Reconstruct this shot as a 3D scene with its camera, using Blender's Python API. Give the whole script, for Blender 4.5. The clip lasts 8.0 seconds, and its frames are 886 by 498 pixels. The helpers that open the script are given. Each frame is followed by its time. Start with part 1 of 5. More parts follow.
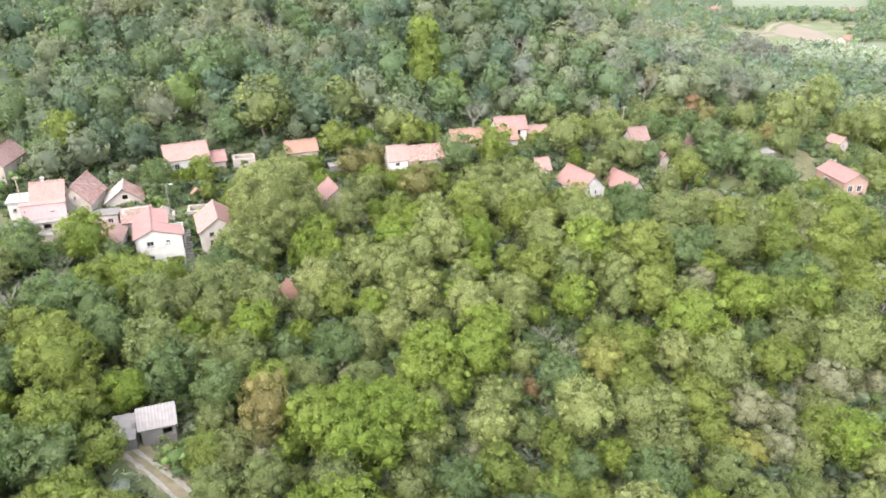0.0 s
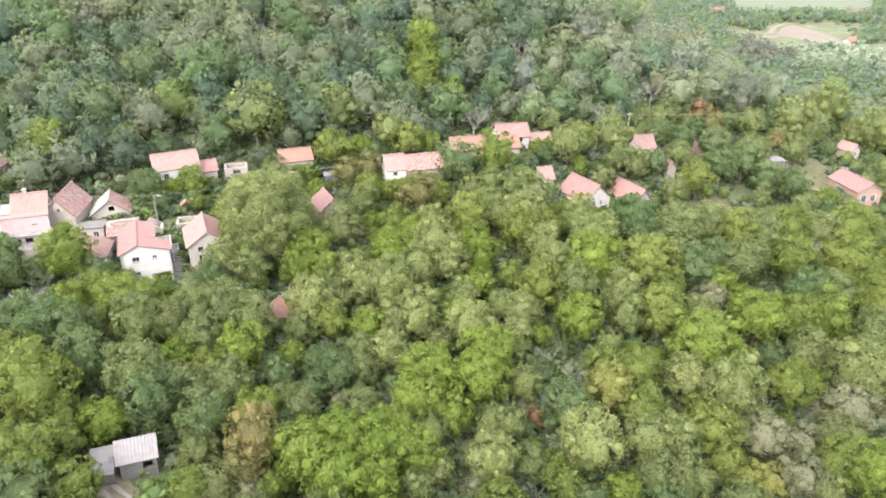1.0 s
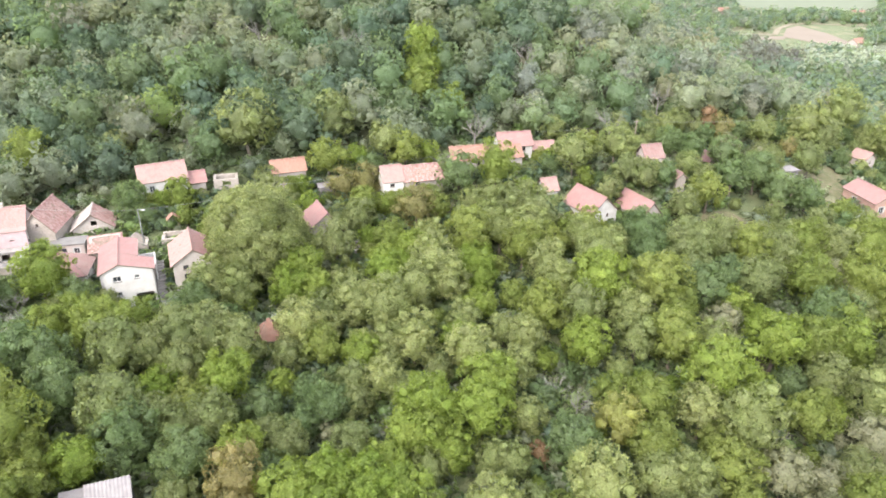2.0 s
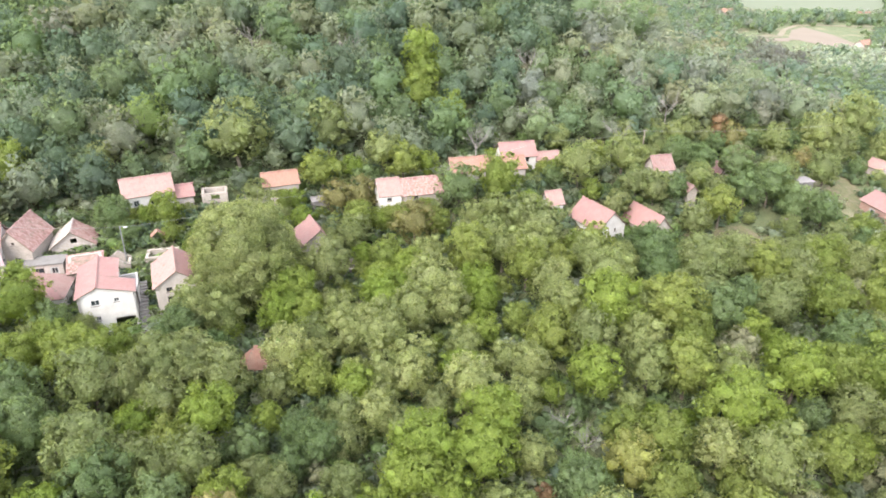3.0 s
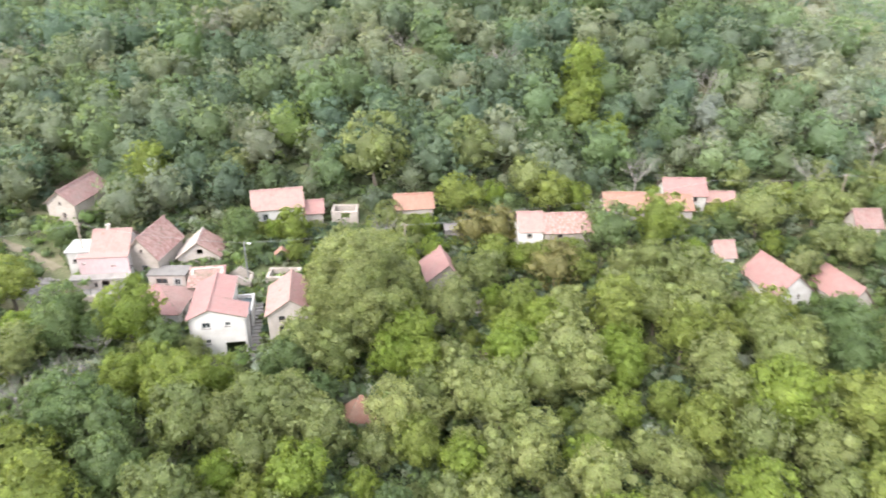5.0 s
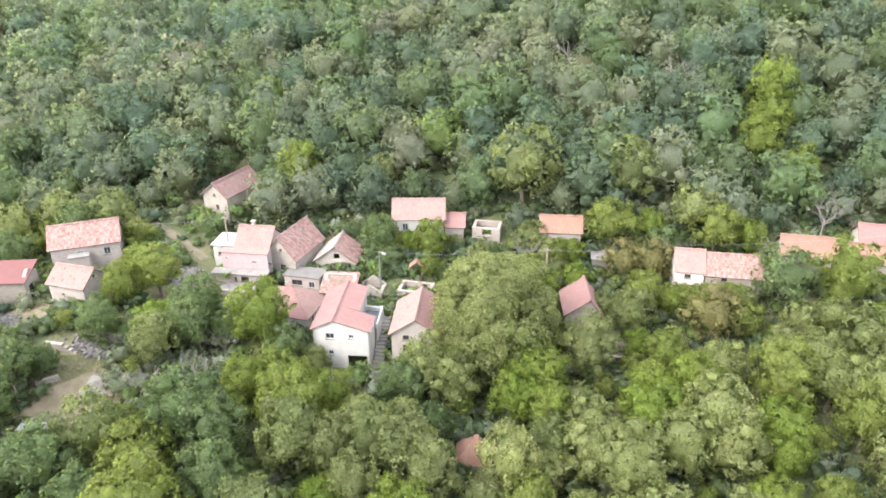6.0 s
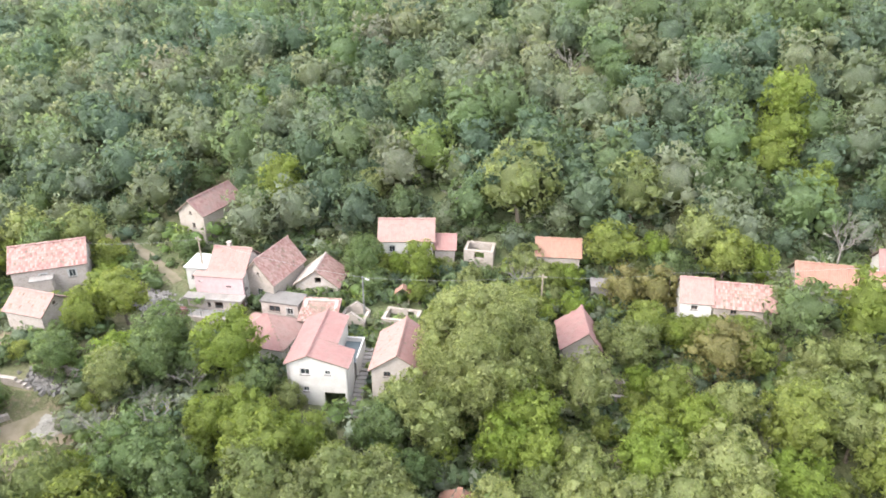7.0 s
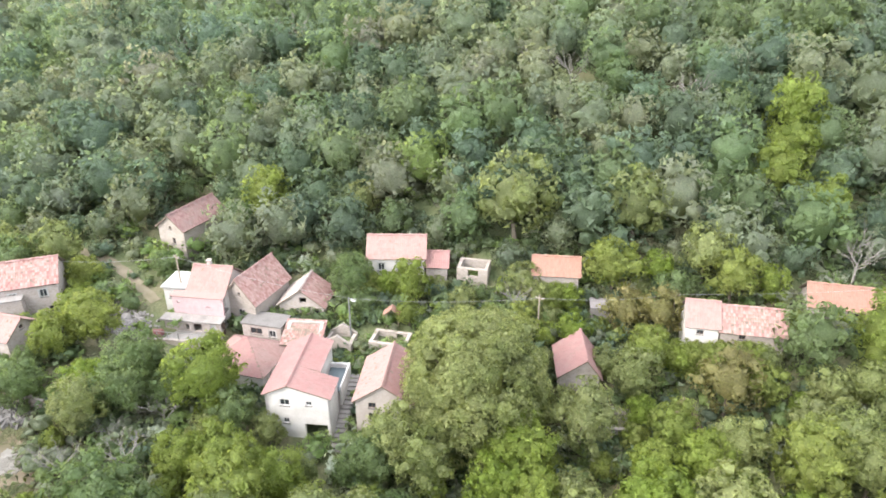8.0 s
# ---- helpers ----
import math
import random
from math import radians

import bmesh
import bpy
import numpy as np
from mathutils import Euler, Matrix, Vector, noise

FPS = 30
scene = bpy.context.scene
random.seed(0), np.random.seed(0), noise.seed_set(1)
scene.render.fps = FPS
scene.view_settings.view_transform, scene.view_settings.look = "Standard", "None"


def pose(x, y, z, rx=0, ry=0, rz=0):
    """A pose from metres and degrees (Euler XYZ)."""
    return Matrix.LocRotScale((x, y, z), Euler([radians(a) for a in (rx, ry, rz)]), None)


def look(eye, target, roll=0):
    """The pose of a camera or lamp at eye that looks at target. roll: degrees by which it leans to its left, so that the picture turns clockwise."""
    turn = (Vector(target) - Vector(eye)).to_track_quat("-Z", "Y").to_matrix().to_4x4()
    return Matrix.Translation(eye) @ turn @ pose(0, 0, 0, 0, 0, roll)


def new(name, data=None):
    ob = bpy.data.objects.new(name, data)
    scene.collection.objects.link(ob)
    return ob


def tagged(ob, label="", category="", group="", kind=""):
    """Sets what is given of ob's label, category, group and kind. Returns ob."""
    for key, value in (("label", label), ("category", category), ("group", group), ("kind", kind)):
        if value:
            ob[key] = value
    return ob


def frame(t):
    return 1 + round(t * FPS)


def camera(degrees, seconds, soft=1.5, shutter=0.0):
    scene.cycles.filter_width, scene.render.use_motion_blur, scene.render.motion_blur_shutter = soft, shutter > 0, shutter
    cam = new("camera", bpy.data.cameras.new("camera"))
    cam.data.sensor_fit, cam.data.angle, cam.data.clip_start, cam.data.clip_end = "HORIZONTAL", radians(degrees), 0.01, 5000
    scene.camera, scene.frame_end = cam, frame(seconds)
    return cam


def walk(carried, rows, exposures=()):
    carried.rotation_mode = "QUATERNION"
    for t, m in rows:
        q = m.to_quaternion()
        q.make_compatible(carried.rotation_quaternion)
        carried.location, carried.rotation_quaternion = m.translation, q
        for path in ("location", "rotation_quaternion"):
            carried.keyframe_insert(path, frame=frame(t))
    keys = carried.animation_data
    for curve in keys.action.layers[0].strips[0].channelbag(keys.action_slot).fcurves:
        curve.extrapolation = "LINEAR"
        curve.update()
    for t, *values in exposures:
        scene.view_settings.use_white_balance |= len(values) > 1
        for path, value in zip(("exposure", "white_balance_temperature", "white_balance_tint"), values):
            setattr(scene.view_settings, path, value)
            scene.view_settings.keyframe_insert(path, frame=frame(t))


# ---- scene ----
cam = camera(64.2, 8.0, soft=1.75, shutter=0.25)
PATH = [
    (0, (-0.914, -0.305, 49.874), (-0.902, 1.494, 49.0), 0.3),
    (0.5, (-0.833, 2.12, 49.886), (-0.821, 3.918, 49.01), 0.3),
    (1, (-0.66, 4.776, 49.866), (-0.65, 6.575, 48.992), 0.3),
    (1.5, (-0.492, 7.709, 49.832), (-0.484, 9.508, 48.957), 0.3),
    (3, (-0.147, 17.072, 49.821), (-0.142, 18.87, 48.946), 0.3),
    (3.5, (-0.038, 20.186, 49.849), (-0.129, 21.982, 48.973), 0.3),
    (4, (0.052, 23.403, 49.872), (-0.151, 25.189, 48.996), 0.2),
    (4.5, (0.11, 26.803, 49.866), (-0.125, 28.585, 48.989), 0.2),
    (5, (0.066, 30.183, 49.864), (-0.339, 31.935, 48.987), 0.1),
    (5.2, (0.022, 31.583, 49.86), (-0.53, 33.293, 48.983), -0.0),
    (6.3, (-0.479, 39.87, 49.716), (-1.308, 41.466, 48.841), -0.1),
    (6.5, (-0.71, 41.358, 49.709), (-1.541, 42.953, 48.834), -0.0),
    (7, (-1.484, 44.857, 49.695), (-2.316, 46.452, 48.821), 0.0),
    (7.5, (-2.235, 47.865, 49.7), (-3.068, 49.46, 48.827), 0.0),
    (8, (-2.635, 50.201, 49.736), (-3.475, 51.79, 48.86), -0.1),
]
walk(cam, [(t, look(eye, target, roll)) for t, eye, target, roll in PATH], exposures=[(0, 1.98)])

# ---- light ----
SUN_ELEV, SUN_AZ = 42.0, 212.0
world = bpy.data.worlds.new("overcast_sky")
scene.world = world
world.use_nodes = True
wn, wl = world.node_tree.nodes, world.node_tree.links
sky = wn.new("ShaderNodeTexSky")
sky.sky_type, sky.sun_disc = "NISHITA", False
sky.sun_elevation, sky.sun_rotation = radians(SUN_ELEV), radians(SUN_AZ)
sky.air_density, sky.dust_density, sky.ozone_density = 1.0, 3.0, 1.0
veil = wn.new("ShaderNodeMixRGB")
veil.inputs[0].default_value = 0.62
veil.inputs[2].default_value = (8.0, 8.2, 8.4, 1)
wl.new(sky.outputs[0], veil.inputs[1])
wl.new(veil.outputs[0], wn["Background"].inputs[0])
wn["Background"].inputs[1].default_value = 0.15

sun = new("sun", bpy.data.lights.new("sun", "SUN"))
sun.data.energy, sun.data.angle, sun.data.color = 1.5, radians(40), (1.0, 0.965, 0.9)
sa, se = radians(SUN_AZ), radians(SUN_ELEV)
sun.matrix_world = look((60 * math.sin(sa) * math.cos(se), 60 * math.cos(sa) * math.cos(se), 60 * math.sin(se) + 60), (0, 0, 60))

# ---- materials ----


def shader(name):
    m = bpy.data.materials.new(name)
    m.use_nodes = True
    n, l = m.node_tree.nodes, m.node_tree.links
    return m, n, l, n["Principled BSDF"]


def mixer(n, l, kind, fac, a, b):
    x = n.new("ShaderNodeMixRGB")
    x.blend_type = kind
    for k, v in ((0, fac), (1, a), (2, b)):
        if isinstance(v, (int, float)):
            x.inputs[k].default_value = v
        elif isinstance(v, tuple):
            x.inputs[k].default_value = (*v, 1)
        else:
            l.new(v, x.inputs[k])
    return x.outputs[0]


def noise_fac(n, l, coords, scale, detail=4.0, lo=0.35, hi=0.65, rough=0.55):
    t = n.new("ShaderNodeTexNoise")
    t.inputs["Scale"].default_value, t.inputs["Detail"].default_value, t.inputs["Roughness"].default_value = scale, detail, rough
    l.new(coords, t.inputs["Vector"])
    r = n.new("ShaderNodeMapRange")
    r.inputs["From Min"].default_value, r.inputs["From Max"].default_value = lo, hi
    l.new(t.outputs[0], r.inputs[0])
    return r.outputs[0]


def ranged(n, l, value, lo, hi):
    r = n.new("ShaderNodeMapRange")
    r.inputs["To Min"].default_value, r.inputs["To Max"].default_value = lo, hi
    l.new(value, r.inputs[0])
    return r.outputs[0]


def bump(n, l, p, height, strength, distance):
    b = n.new("ShaderNodeBump")
    b.inputs["Strength"].default_value, b.inputs["Distance"].default_value = strength, distance
    l.new(height, b.inputs["Height"])
    l.new(b.outputs[0], p.inputs["Normal"])


def leaf_material(name, a, b, tinted=False, through_light=0.58):
    """Foliage: two tones, varied from tree to tree, from spray to spray and in soft patches, with painted shade between
    leaf tufts.
    """
    m, n, l, p = shader(name)
    g, tc = n.new("ShaderNodeNewGeometry"), n.new("ShaderNodeTexCoord")
    if tinted:
        at = n.new("ShaderNodeAttribute")
        at.attribute_name = "tint"
        own = at.outputs["Fac"]
        col = at.outputs["Color"]
    else:
        own = n.new("ShaderNodeObjectInfo").outputs["Random"]
        col = mixer(n, l, "MIX", own, a, b)
    patch = noise_fac(n, l, g.outputs["Position"], 0.45, 3.0)
    col = mixer(n, l, "MULTIPLY", ranged(n, l, patch, 0.0, 0.45), col, (0.72, 0.84, 0.62))
    hue = n.new("ShaderNodeHueSaturation")
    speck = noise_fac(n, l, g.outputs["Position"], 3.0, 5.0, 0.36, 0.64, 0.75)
    # shade in the gaps between leaf tufts, painted as darker cell edges
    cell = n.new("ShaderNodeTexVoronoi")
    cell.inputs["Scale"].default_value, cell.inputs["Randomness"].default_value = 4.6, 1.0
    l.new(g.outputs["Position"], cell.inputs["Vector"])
    gap_shade = n.new("ShaderNodeMapRange")
    gap_shade.inputs["From Min"].default_value, gap_shade.inputs["From Max"].default_value = 0.62, 0.1
    l.new(cell.outputs["Distance"], gap_shade.inputs[0])
    grain_shade = mixer(n, l, "MIX", 0.5, speck, gap_shade.outputs[0])
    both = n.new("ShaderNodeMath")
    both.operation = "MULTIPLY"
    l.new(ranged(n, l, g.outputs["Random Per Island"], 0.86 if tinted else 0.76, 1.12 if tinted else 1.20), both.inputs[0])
    l.new(ranged(n, l, grain_shade, 0.92, 1.60), both.inputs[1])
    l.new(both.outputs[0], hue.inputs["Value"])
    bump(n, l, p, grain_shade, 0.7, 0.25)
    hue.inputs["Saturation"].default_value = 0.98 if tinted else 1.0
    l.new(col, hue.inputs["Color"])
    l.new(hue.outputs[0], p.inputs["Base Color"])
    p.inputs["Roughness"].default_value = 0.55
    p.inputs["Specular IOR Level"].default_value = 0.3
    tr = n.new("ShaderNodeBsdfTranslucent")
    l.new(mixer(n, l, "MULTIPLY", 1.0, hue.outputs[0], (1.32, 1.26, 0.86)), tr.inputs["Color"])
    mx = n.new("ShaderNodeMixShader")
    mx.inputs[0].default_value = through_light
    l.new(p.outputs[0], mx.inputs[1])
    l.new(tr.outputs[0], mx.inputs[2])
    l.new(mx.outputs[0], n["Material Output"].inputs[0])
    return m


def wall_material(name, base, stain, fine=9.0, stones=0.0, rough=0.9, joint=(0.3, 0.27, 0.23)):
    """Plaster, or rubble stone where stones gives the blocks' count in a metre."""
    m, n, l, p = shader(name)
    tc = n.new("ShaderNodeTexCoord").outputs["Object"]
    col = mixer(n, l, "MIX", noise_fac(n, l, tc, 0.7, 6.0, 0.42, 0.72), base, stain)
    col = mixer(n, l, "MULTIPLY", ranged(n, l, noise_fac(n, l, tc, fine, 3.0), 0.0, 0.35), col, (0.6, 0.57, 0.53))
    height = noise_fac(n, l, tc, fine * 2, 3.0)
    if stones:
        v = n.new("ShaderNodeTexVoronoi")
        v.feature = "DISTANCE_TO_EDGE"
        v.inputs["Scale"].default_value = stones
        c = n.new("ShaderNodeTexVoronoi")
        c.inputs["Scale"].default_value = stones
        sq = n.new("ShaderNodeMapping")
        sq.inputs["Scale"].default_value = (1, 1, 1.7)
        l.new(tc, sq.inputs["Vector"])
        l.new(sq.outputs[0], v.inputs["Vector"])
        l.new(sq.outputs[0], c.inputs["Vector"])
        bw = n.new("ShaderNodeRGBToBW")
        l.new(c.outputs["Color"], bw.inputs[0])
        col = mixer(n, l, "MULTIPLY", ranged(n, l, bw.outputs[0], 0.0, 0.6), col, (0.66, 0.6, 0.56))
        edge = n.new("ShaderNodeMapRange")
        edge.inputs["From Max"].default_value = 0.09
        l.new(v.outputs["Distance"], edge.inputs[0])
        col = mixer(n, l, "MIX", edge.outputs[0], joint, col)
        height = edge.outputs[0]
    l.new(col, p.inputs["Base Color"])
    p.inputs["Roughness"].default_value = rough
    bump(n, l, p, height, 0.5, 0.03)
    return m


def tile_material(name, a, b, lichen, amount):
    """Clay roof tiles: each tile a tone of its own, with lichen in patches."""
    m, n, l, p = shader(name)
    g, tc = n.new("ShaderNodeNewGeometry"), n.new("ShaderNodeTexCoord").outputs["Object"]
    col = mixer(n, l, "MIX", g.outputs["Random Per Island"], a, b)
    col = mixer(n, l, "MIX", ranged(n, l, noise_fac(n, l, tc, 0.9, 5.0, 0.45, 0.7), 0.0, amount), col, lichen)
    col = mixer(n, l, "MULTIPLY", ranged(n, l, noise_fac(n, l, tc, 14.0, 2.0), 0.0, 0.3), col, (0.6, 0.55, 0.5))
    l.new(col, p.inputs["Base Color"])
    p.inputs["Roughness"].default_value = 0.85
    return m


def plain_material(name, a, b, scale=6.0, rough=0.7, metal=0.0):
    m, n, l, p = shader(name)
    tc = n.new("ShaderNodeTexCoord").outputs["Object"]
    col = mixer(n, l, "MIX", noise_fac(n, l, tc, scale, 5.0), a, b)
    l.new(col, p.inputs["Base Color"])
    p.inputs["Roughness"].default_value, p.inputs["Metallic"].default_value = rough, metal
    bump(n, l, p, noise_fac(n, l, tc, scale * 3, 3.0), 0.25, 0.02)
    return m


def ground_material():
    """Leaf litter and rough grass, drier and barer in large patches."""
    m, n, l, p = shader("rough_grass_and_soil")
    pos = n.new("ShaderNodeNewGeometry").outputs["Position"]
    col = mixer(n, l, "MIX", noise_fac(n, l, pos, 0.35, 6.0), (0.085, 0.110, 0.048), (0.125, 0.135, 0.066))
    col = mixer(n, l, "MIX", noise_fac(n, l, pos, 0.09, 6.0, 0.50, 0.70), col, (0.20, 0.168, 0.110))
    col = mixer(n, l, "MULTIPLY", ranged(n, l, noise_fac(n, l, pos, 3.0, 4.0), 0.0, 0.6), col, (0.5, 0.52, 0.4))
    l.new(col, p.inputs["Base Color"])
    p.inputs["Roughness"].default_value = 0.95
    bump(n, l, p, noise_fac(n, l, pos, 2.2, 6.0, 0.2, 0.8), 0.8, 0.25)
    return m


def dry_material():
    """Dry grass: straw and green tufts with bare soil between them."""
    m, n, l, p = shader("dry_grass")
    pos = n.new("ShaderNodeNewGeometry").outputs["Position"]
    col = mixer(n, l, "MIX", noise_fac(n, l, pos, 0.5, 6.0), (0.150, 0.135, 0.070), (0.085, 0.100, 0.040))
    col = mixer(n, l, "MIX", noise_fac(n, l, pos, 1.1, 6.0, 0.5, 0.62), col, (0.180, 0.145, 0.095))
    col = mixer(n, l, "MULTIPLY", ranged(n, l, noise_fac(n, l, pos, 5.0, 5.0), 0.0, 0.7), col, (0.45, 0.47, 0.36))
    l.new(col, p.inputs["Base Color"])
    p.inputs["Roughness"].default_value = 0.95
    bump(n, l, p, noise_fac(n, l, pos, 4.0, 6.0, 0.2, 0.8), 0.9, 0.25)
    return m


DRY_GRASS = dry_material()
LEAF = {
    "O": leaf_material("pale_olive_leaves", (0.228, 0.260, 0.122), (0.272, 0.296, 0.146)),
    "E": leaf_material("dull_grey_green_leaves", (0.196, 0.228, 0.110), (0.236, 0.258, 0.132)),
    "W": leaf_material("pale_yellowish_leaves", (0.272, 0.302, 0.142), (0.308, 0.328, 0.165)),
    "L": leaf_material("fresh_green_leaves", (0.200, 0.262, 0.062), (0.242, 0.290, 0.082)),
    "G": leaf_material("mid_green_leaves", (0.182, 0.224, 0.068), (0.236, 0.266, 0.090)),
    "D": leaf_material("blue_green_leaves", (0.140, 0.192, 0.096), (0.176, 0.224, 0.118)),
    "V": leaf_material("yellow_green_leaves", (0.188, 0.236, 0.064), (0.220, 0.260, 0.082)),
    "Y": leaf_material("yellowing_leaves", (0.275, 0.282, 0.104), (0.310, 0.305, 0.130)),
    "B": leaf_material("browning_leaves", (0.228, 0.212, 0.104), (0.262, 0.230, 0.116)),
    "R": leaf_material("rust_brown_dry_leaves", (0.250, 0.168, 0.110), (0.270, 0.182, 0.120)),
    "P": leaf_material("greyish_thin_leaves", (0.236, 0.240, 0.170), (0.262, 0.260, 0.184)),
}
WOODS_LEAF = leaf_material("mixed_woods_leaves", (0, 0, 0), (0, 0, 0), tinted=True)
BARK = plain_material("grey_brown_bark", (0.096, 0.074, 0.056), (0.148, 0.126, 0.104), 5.0, 0.95)
DEAD_WOOD = plain_material("bleached_dead_wood", (0.180, 0.162, 0.150), (0.252, 0.234, 0.216), 4.0, 0.95)
GROUND = ground_material()
DIRT = plain_material("pale_trodden_earth", (0.192, 0.155, 0.111), (0.126, 0.107, 0.063), 0.8, 0.95)
PALE_DIRT = plain_material("pale_dusty_path", (0.200, 0.165, 0.122), (0.135, 0.118, 0.075), 0.8, 0.95)
RED_EARTH = plain_material("reddish_bare_earth", (0.126, 0.085, 0.052), (0.089, 0.070, 0.037), 0.7, 0.95)
GRAVEL = plain_material("white_gravel", (0.252, 0.235, 0.214), (0.189, 0.173, 0.148), 2.0, 0.95)
FIELD_TAN = plain_material("ploughed_pale_field", (0.158, 0.122, 0.094), (0.142, 0.110, 0.084), 0.05, 0.95)
FIELD_GREEN = plain_material("light_green_meadow", (0.092, 0.108, 0.064), (0.100, 0.112, 0.070), 0.02, 0.95)
WHITE = wall_material("white_limewash", (0.53, 0.51, 0.50), (0.44, 0.412, 0.398), 8.0)
PINK = plain_material("pink_painted_sheet", (0.46, 0.340, 0.350), (0.40, 0.290, 0.300), 2.0, 0.7)
STONE = wall_material("rubble_stone", (0.385, 0.338, 0.318), (0.285, 0.250, 0.234), 6.0, 3.2)
PALE_STONE = wall_material("limewashed_rubble_stone", (0.435, 0.388, 0.368), (0.325, 0.288, 0.270), 5.0, 2.8, joint=(0.37, 0.332, 0.312))
OCHRE = wall_material("weathered_cream_plaster", (0.400, 0.356, 0.332), (0.315, 0.276, 0.256), 7.0)
BRICK = wall_material("red_brick_wall", (0.355, 0.212, 0.178), (0.315, 0.190, 0.160), 7.0, 5.0, joint=(0.333, 0.266, 0.235))
CONCRETE = wall_material("grey_concrete", (0.163, 0.152, 0.148), (0.118, 0.111, 0.107), 5.0)
FIBRE = plain_material("grey_fibre_cement", (0.165, 0.147, 0.152), (0.205, 0.188, 0.190), 1.6, 0.85)
SHEET = plain_material("blue_grey_sheet_metal", (0.074, 0.096, 0.107), (0.096, 0.118, 0.130), 1.2, 0.5, 0.1)
RED_SHEET = plain_material("red_painted_sheet_metal", (0.155, 0.052, 0.049), (0.130, 0.047, 0.044), 1.2, 0.55)
TILE_NEW = tile_material("salmon_clay_tiles", (0.236, 0.124, 0.119), (0.260, 0.144, 0.136), (0.242, 0.170, 0.157), 0.5)
TILE_OLD = tile_material("patchy_old_clay_tiles", (0.205, 0.098, 0.089), (0.335, 0.222, 0.202), (0.262, 0.190, 0.172), 0.4)
TILE_PALE = tile_material("faded_clay_tiles", (0.248, 0.144, 0.131), (0.285, 0.178, 0.162), (0.268, 0.198, 0.178), 0.5)
TILE_DARK = tile_material("lichened_dark_clay_tiles", (0.158, 0.084, 0.079), (0.232, 0.143, 0.133), (0.190, 0.148, 0.138), 0.6)
TILE_ORANGE = tile_material("orange_clay_tiles", (0.240, 0.122, 0.092), (0.272, 0.150, 0.113), (0.244, 0.174, 0.139), 0.5)
TILE_LIME = tile_material("limed_grey_clay_tiles", (0.300, 0.250, 0.235), (0.390, 0.335, 0.315), (0.330, 0.290, 0.270), 0.5)
DECK = plain_material("dark_roof_boards", (0.12, 0.09, 0.07), (0.18, 0.14, 0.11), 4.0, 0.9)
TIMBER = plain_material("weathered_timber", (0.22, 0.18, 0.14), (0.32, 0.27, 0.22), 5.0, 0.9)
DARK_TIMBER = plain_material("dark_brown_timber", (0.09, 0.06, 0.05), (0.13, 0.09, 0.07), 5.0, 0.8)
FRAME = plain_material("white_window_paint", (0.385, 0.381, 0.374), (0.326, 0.322, 0.315), 6.0, 0.6)
METAL = plain_material("grey_galvanised_metal", (0.311, 0.311, 0.311), (0.252, 0.252, 0.259), 5.0, 0.5, 0.6)
CABLE = plain_material("grey_cable", (0.30, 0.30, 0.30), (0.24, 0.24, 0.24), 5.0, 0.6)
PALE_CONCRETE = wall_material("pale_worn_concrete", (0.27, 0.25, 0.24), (0.20, 0.185, 0.178), 5.0)
PANE, pn, pl, pp = shader("dark_window_glass")
pp.inputs["Base Color"].default_value = (0.03, 0.035, 0.04, 1)
pp.inputs["Roughness"].default_value = 0.08

# ---- building blocks ----


def mesh_part(name, verts, faces, material, parent=None, label="", kind=""):
    me = bpy.data.meshes.new(name)
    me.from_pydata([tuple(v) for v in verts], [], [tuple(f) for f in faces])
    me.materials.append(material)
    ob = new(name, me)
    if parent:
        ob.parent = parent
    return tagged(ob, label=label, kind=kind)


def fast_mesh(name, verts, tris, material, smooth=False, normals=None):
    """A mesh from arrays of points and triangles, with normals of its own where they are given."""
    me = bpy.data.meshes.new(name)
    nv, nt = len(verts), len(tris)
    me.vertices.add(nv)
    me.vertices.foreach_set("co", np.asarray(verts, np.float32).ravel())
    me.loops.add(nt * 3)
    me.loops.foreach_set("vertex_index", np.asarray(tris, np.int32).ravel())
    me.polygons.add(nt)
    me.polygons.foreach_set("loop_start", np.arange(0, nt * 3, 3, dtype=np.int32))
    if smooth:
        me.polygons.foreach_set("use_smooth", np.ones(nt, bool))
    me.materials.append(material)
    me.update(calc_edges=True)
    me.validate()
    if normals is not None:
        me.polygons.foreach_set("use_smooth", np.ones(nt, bool))
        me.normals_split_custom_set_from_vertices(np.asarray(normals, np.float32))
    return me


def thing(name, label, category, m, group=""):
    ob = new(name)
    ob.matrix_world = m
    ob.empty_display_size = 0.3
    return tagged(ob, label, category, group)


BOX = ((0, 3, 2, 1), (4, 5, 6, 7), (0, 1, 5, 4), (1, 2, 6, 5), (2, 3, 7, 6), (3, 0, 4, 7))


def box_data(x0, x1, y0, y1, z0, z1):
    return [(x0, y0, z0), (x1, y0, z0), (x1, y1, z0), (x0, y1, z0), (x0, y0, z1), (x1, y0, z1), (x1, y1, z1), (x0, y1, z1)]


def boxes(name, list_of, material, parent=None, label="", bevel=0.0):
    """Several boxes joined into one part."""
    vs, fs = [], []
    for b in list_of:
        k = len(vs)
        vs += box_data(*b)
        fs += [tuple(i + k for i in f) for f in BOX]
    ob = mesh_part(name, vs, fs, material, parent, label)
    if bevel:
        bm = bmesh.new()
        bm.from_mesh(ob.data)
        bmesh.ops.bevel(bm, geom=bm.edges[:], offset=bevel, segments=1, affect="EDGES")
        bm.to_mesh(ob.data)
        bm.free()
    return ob


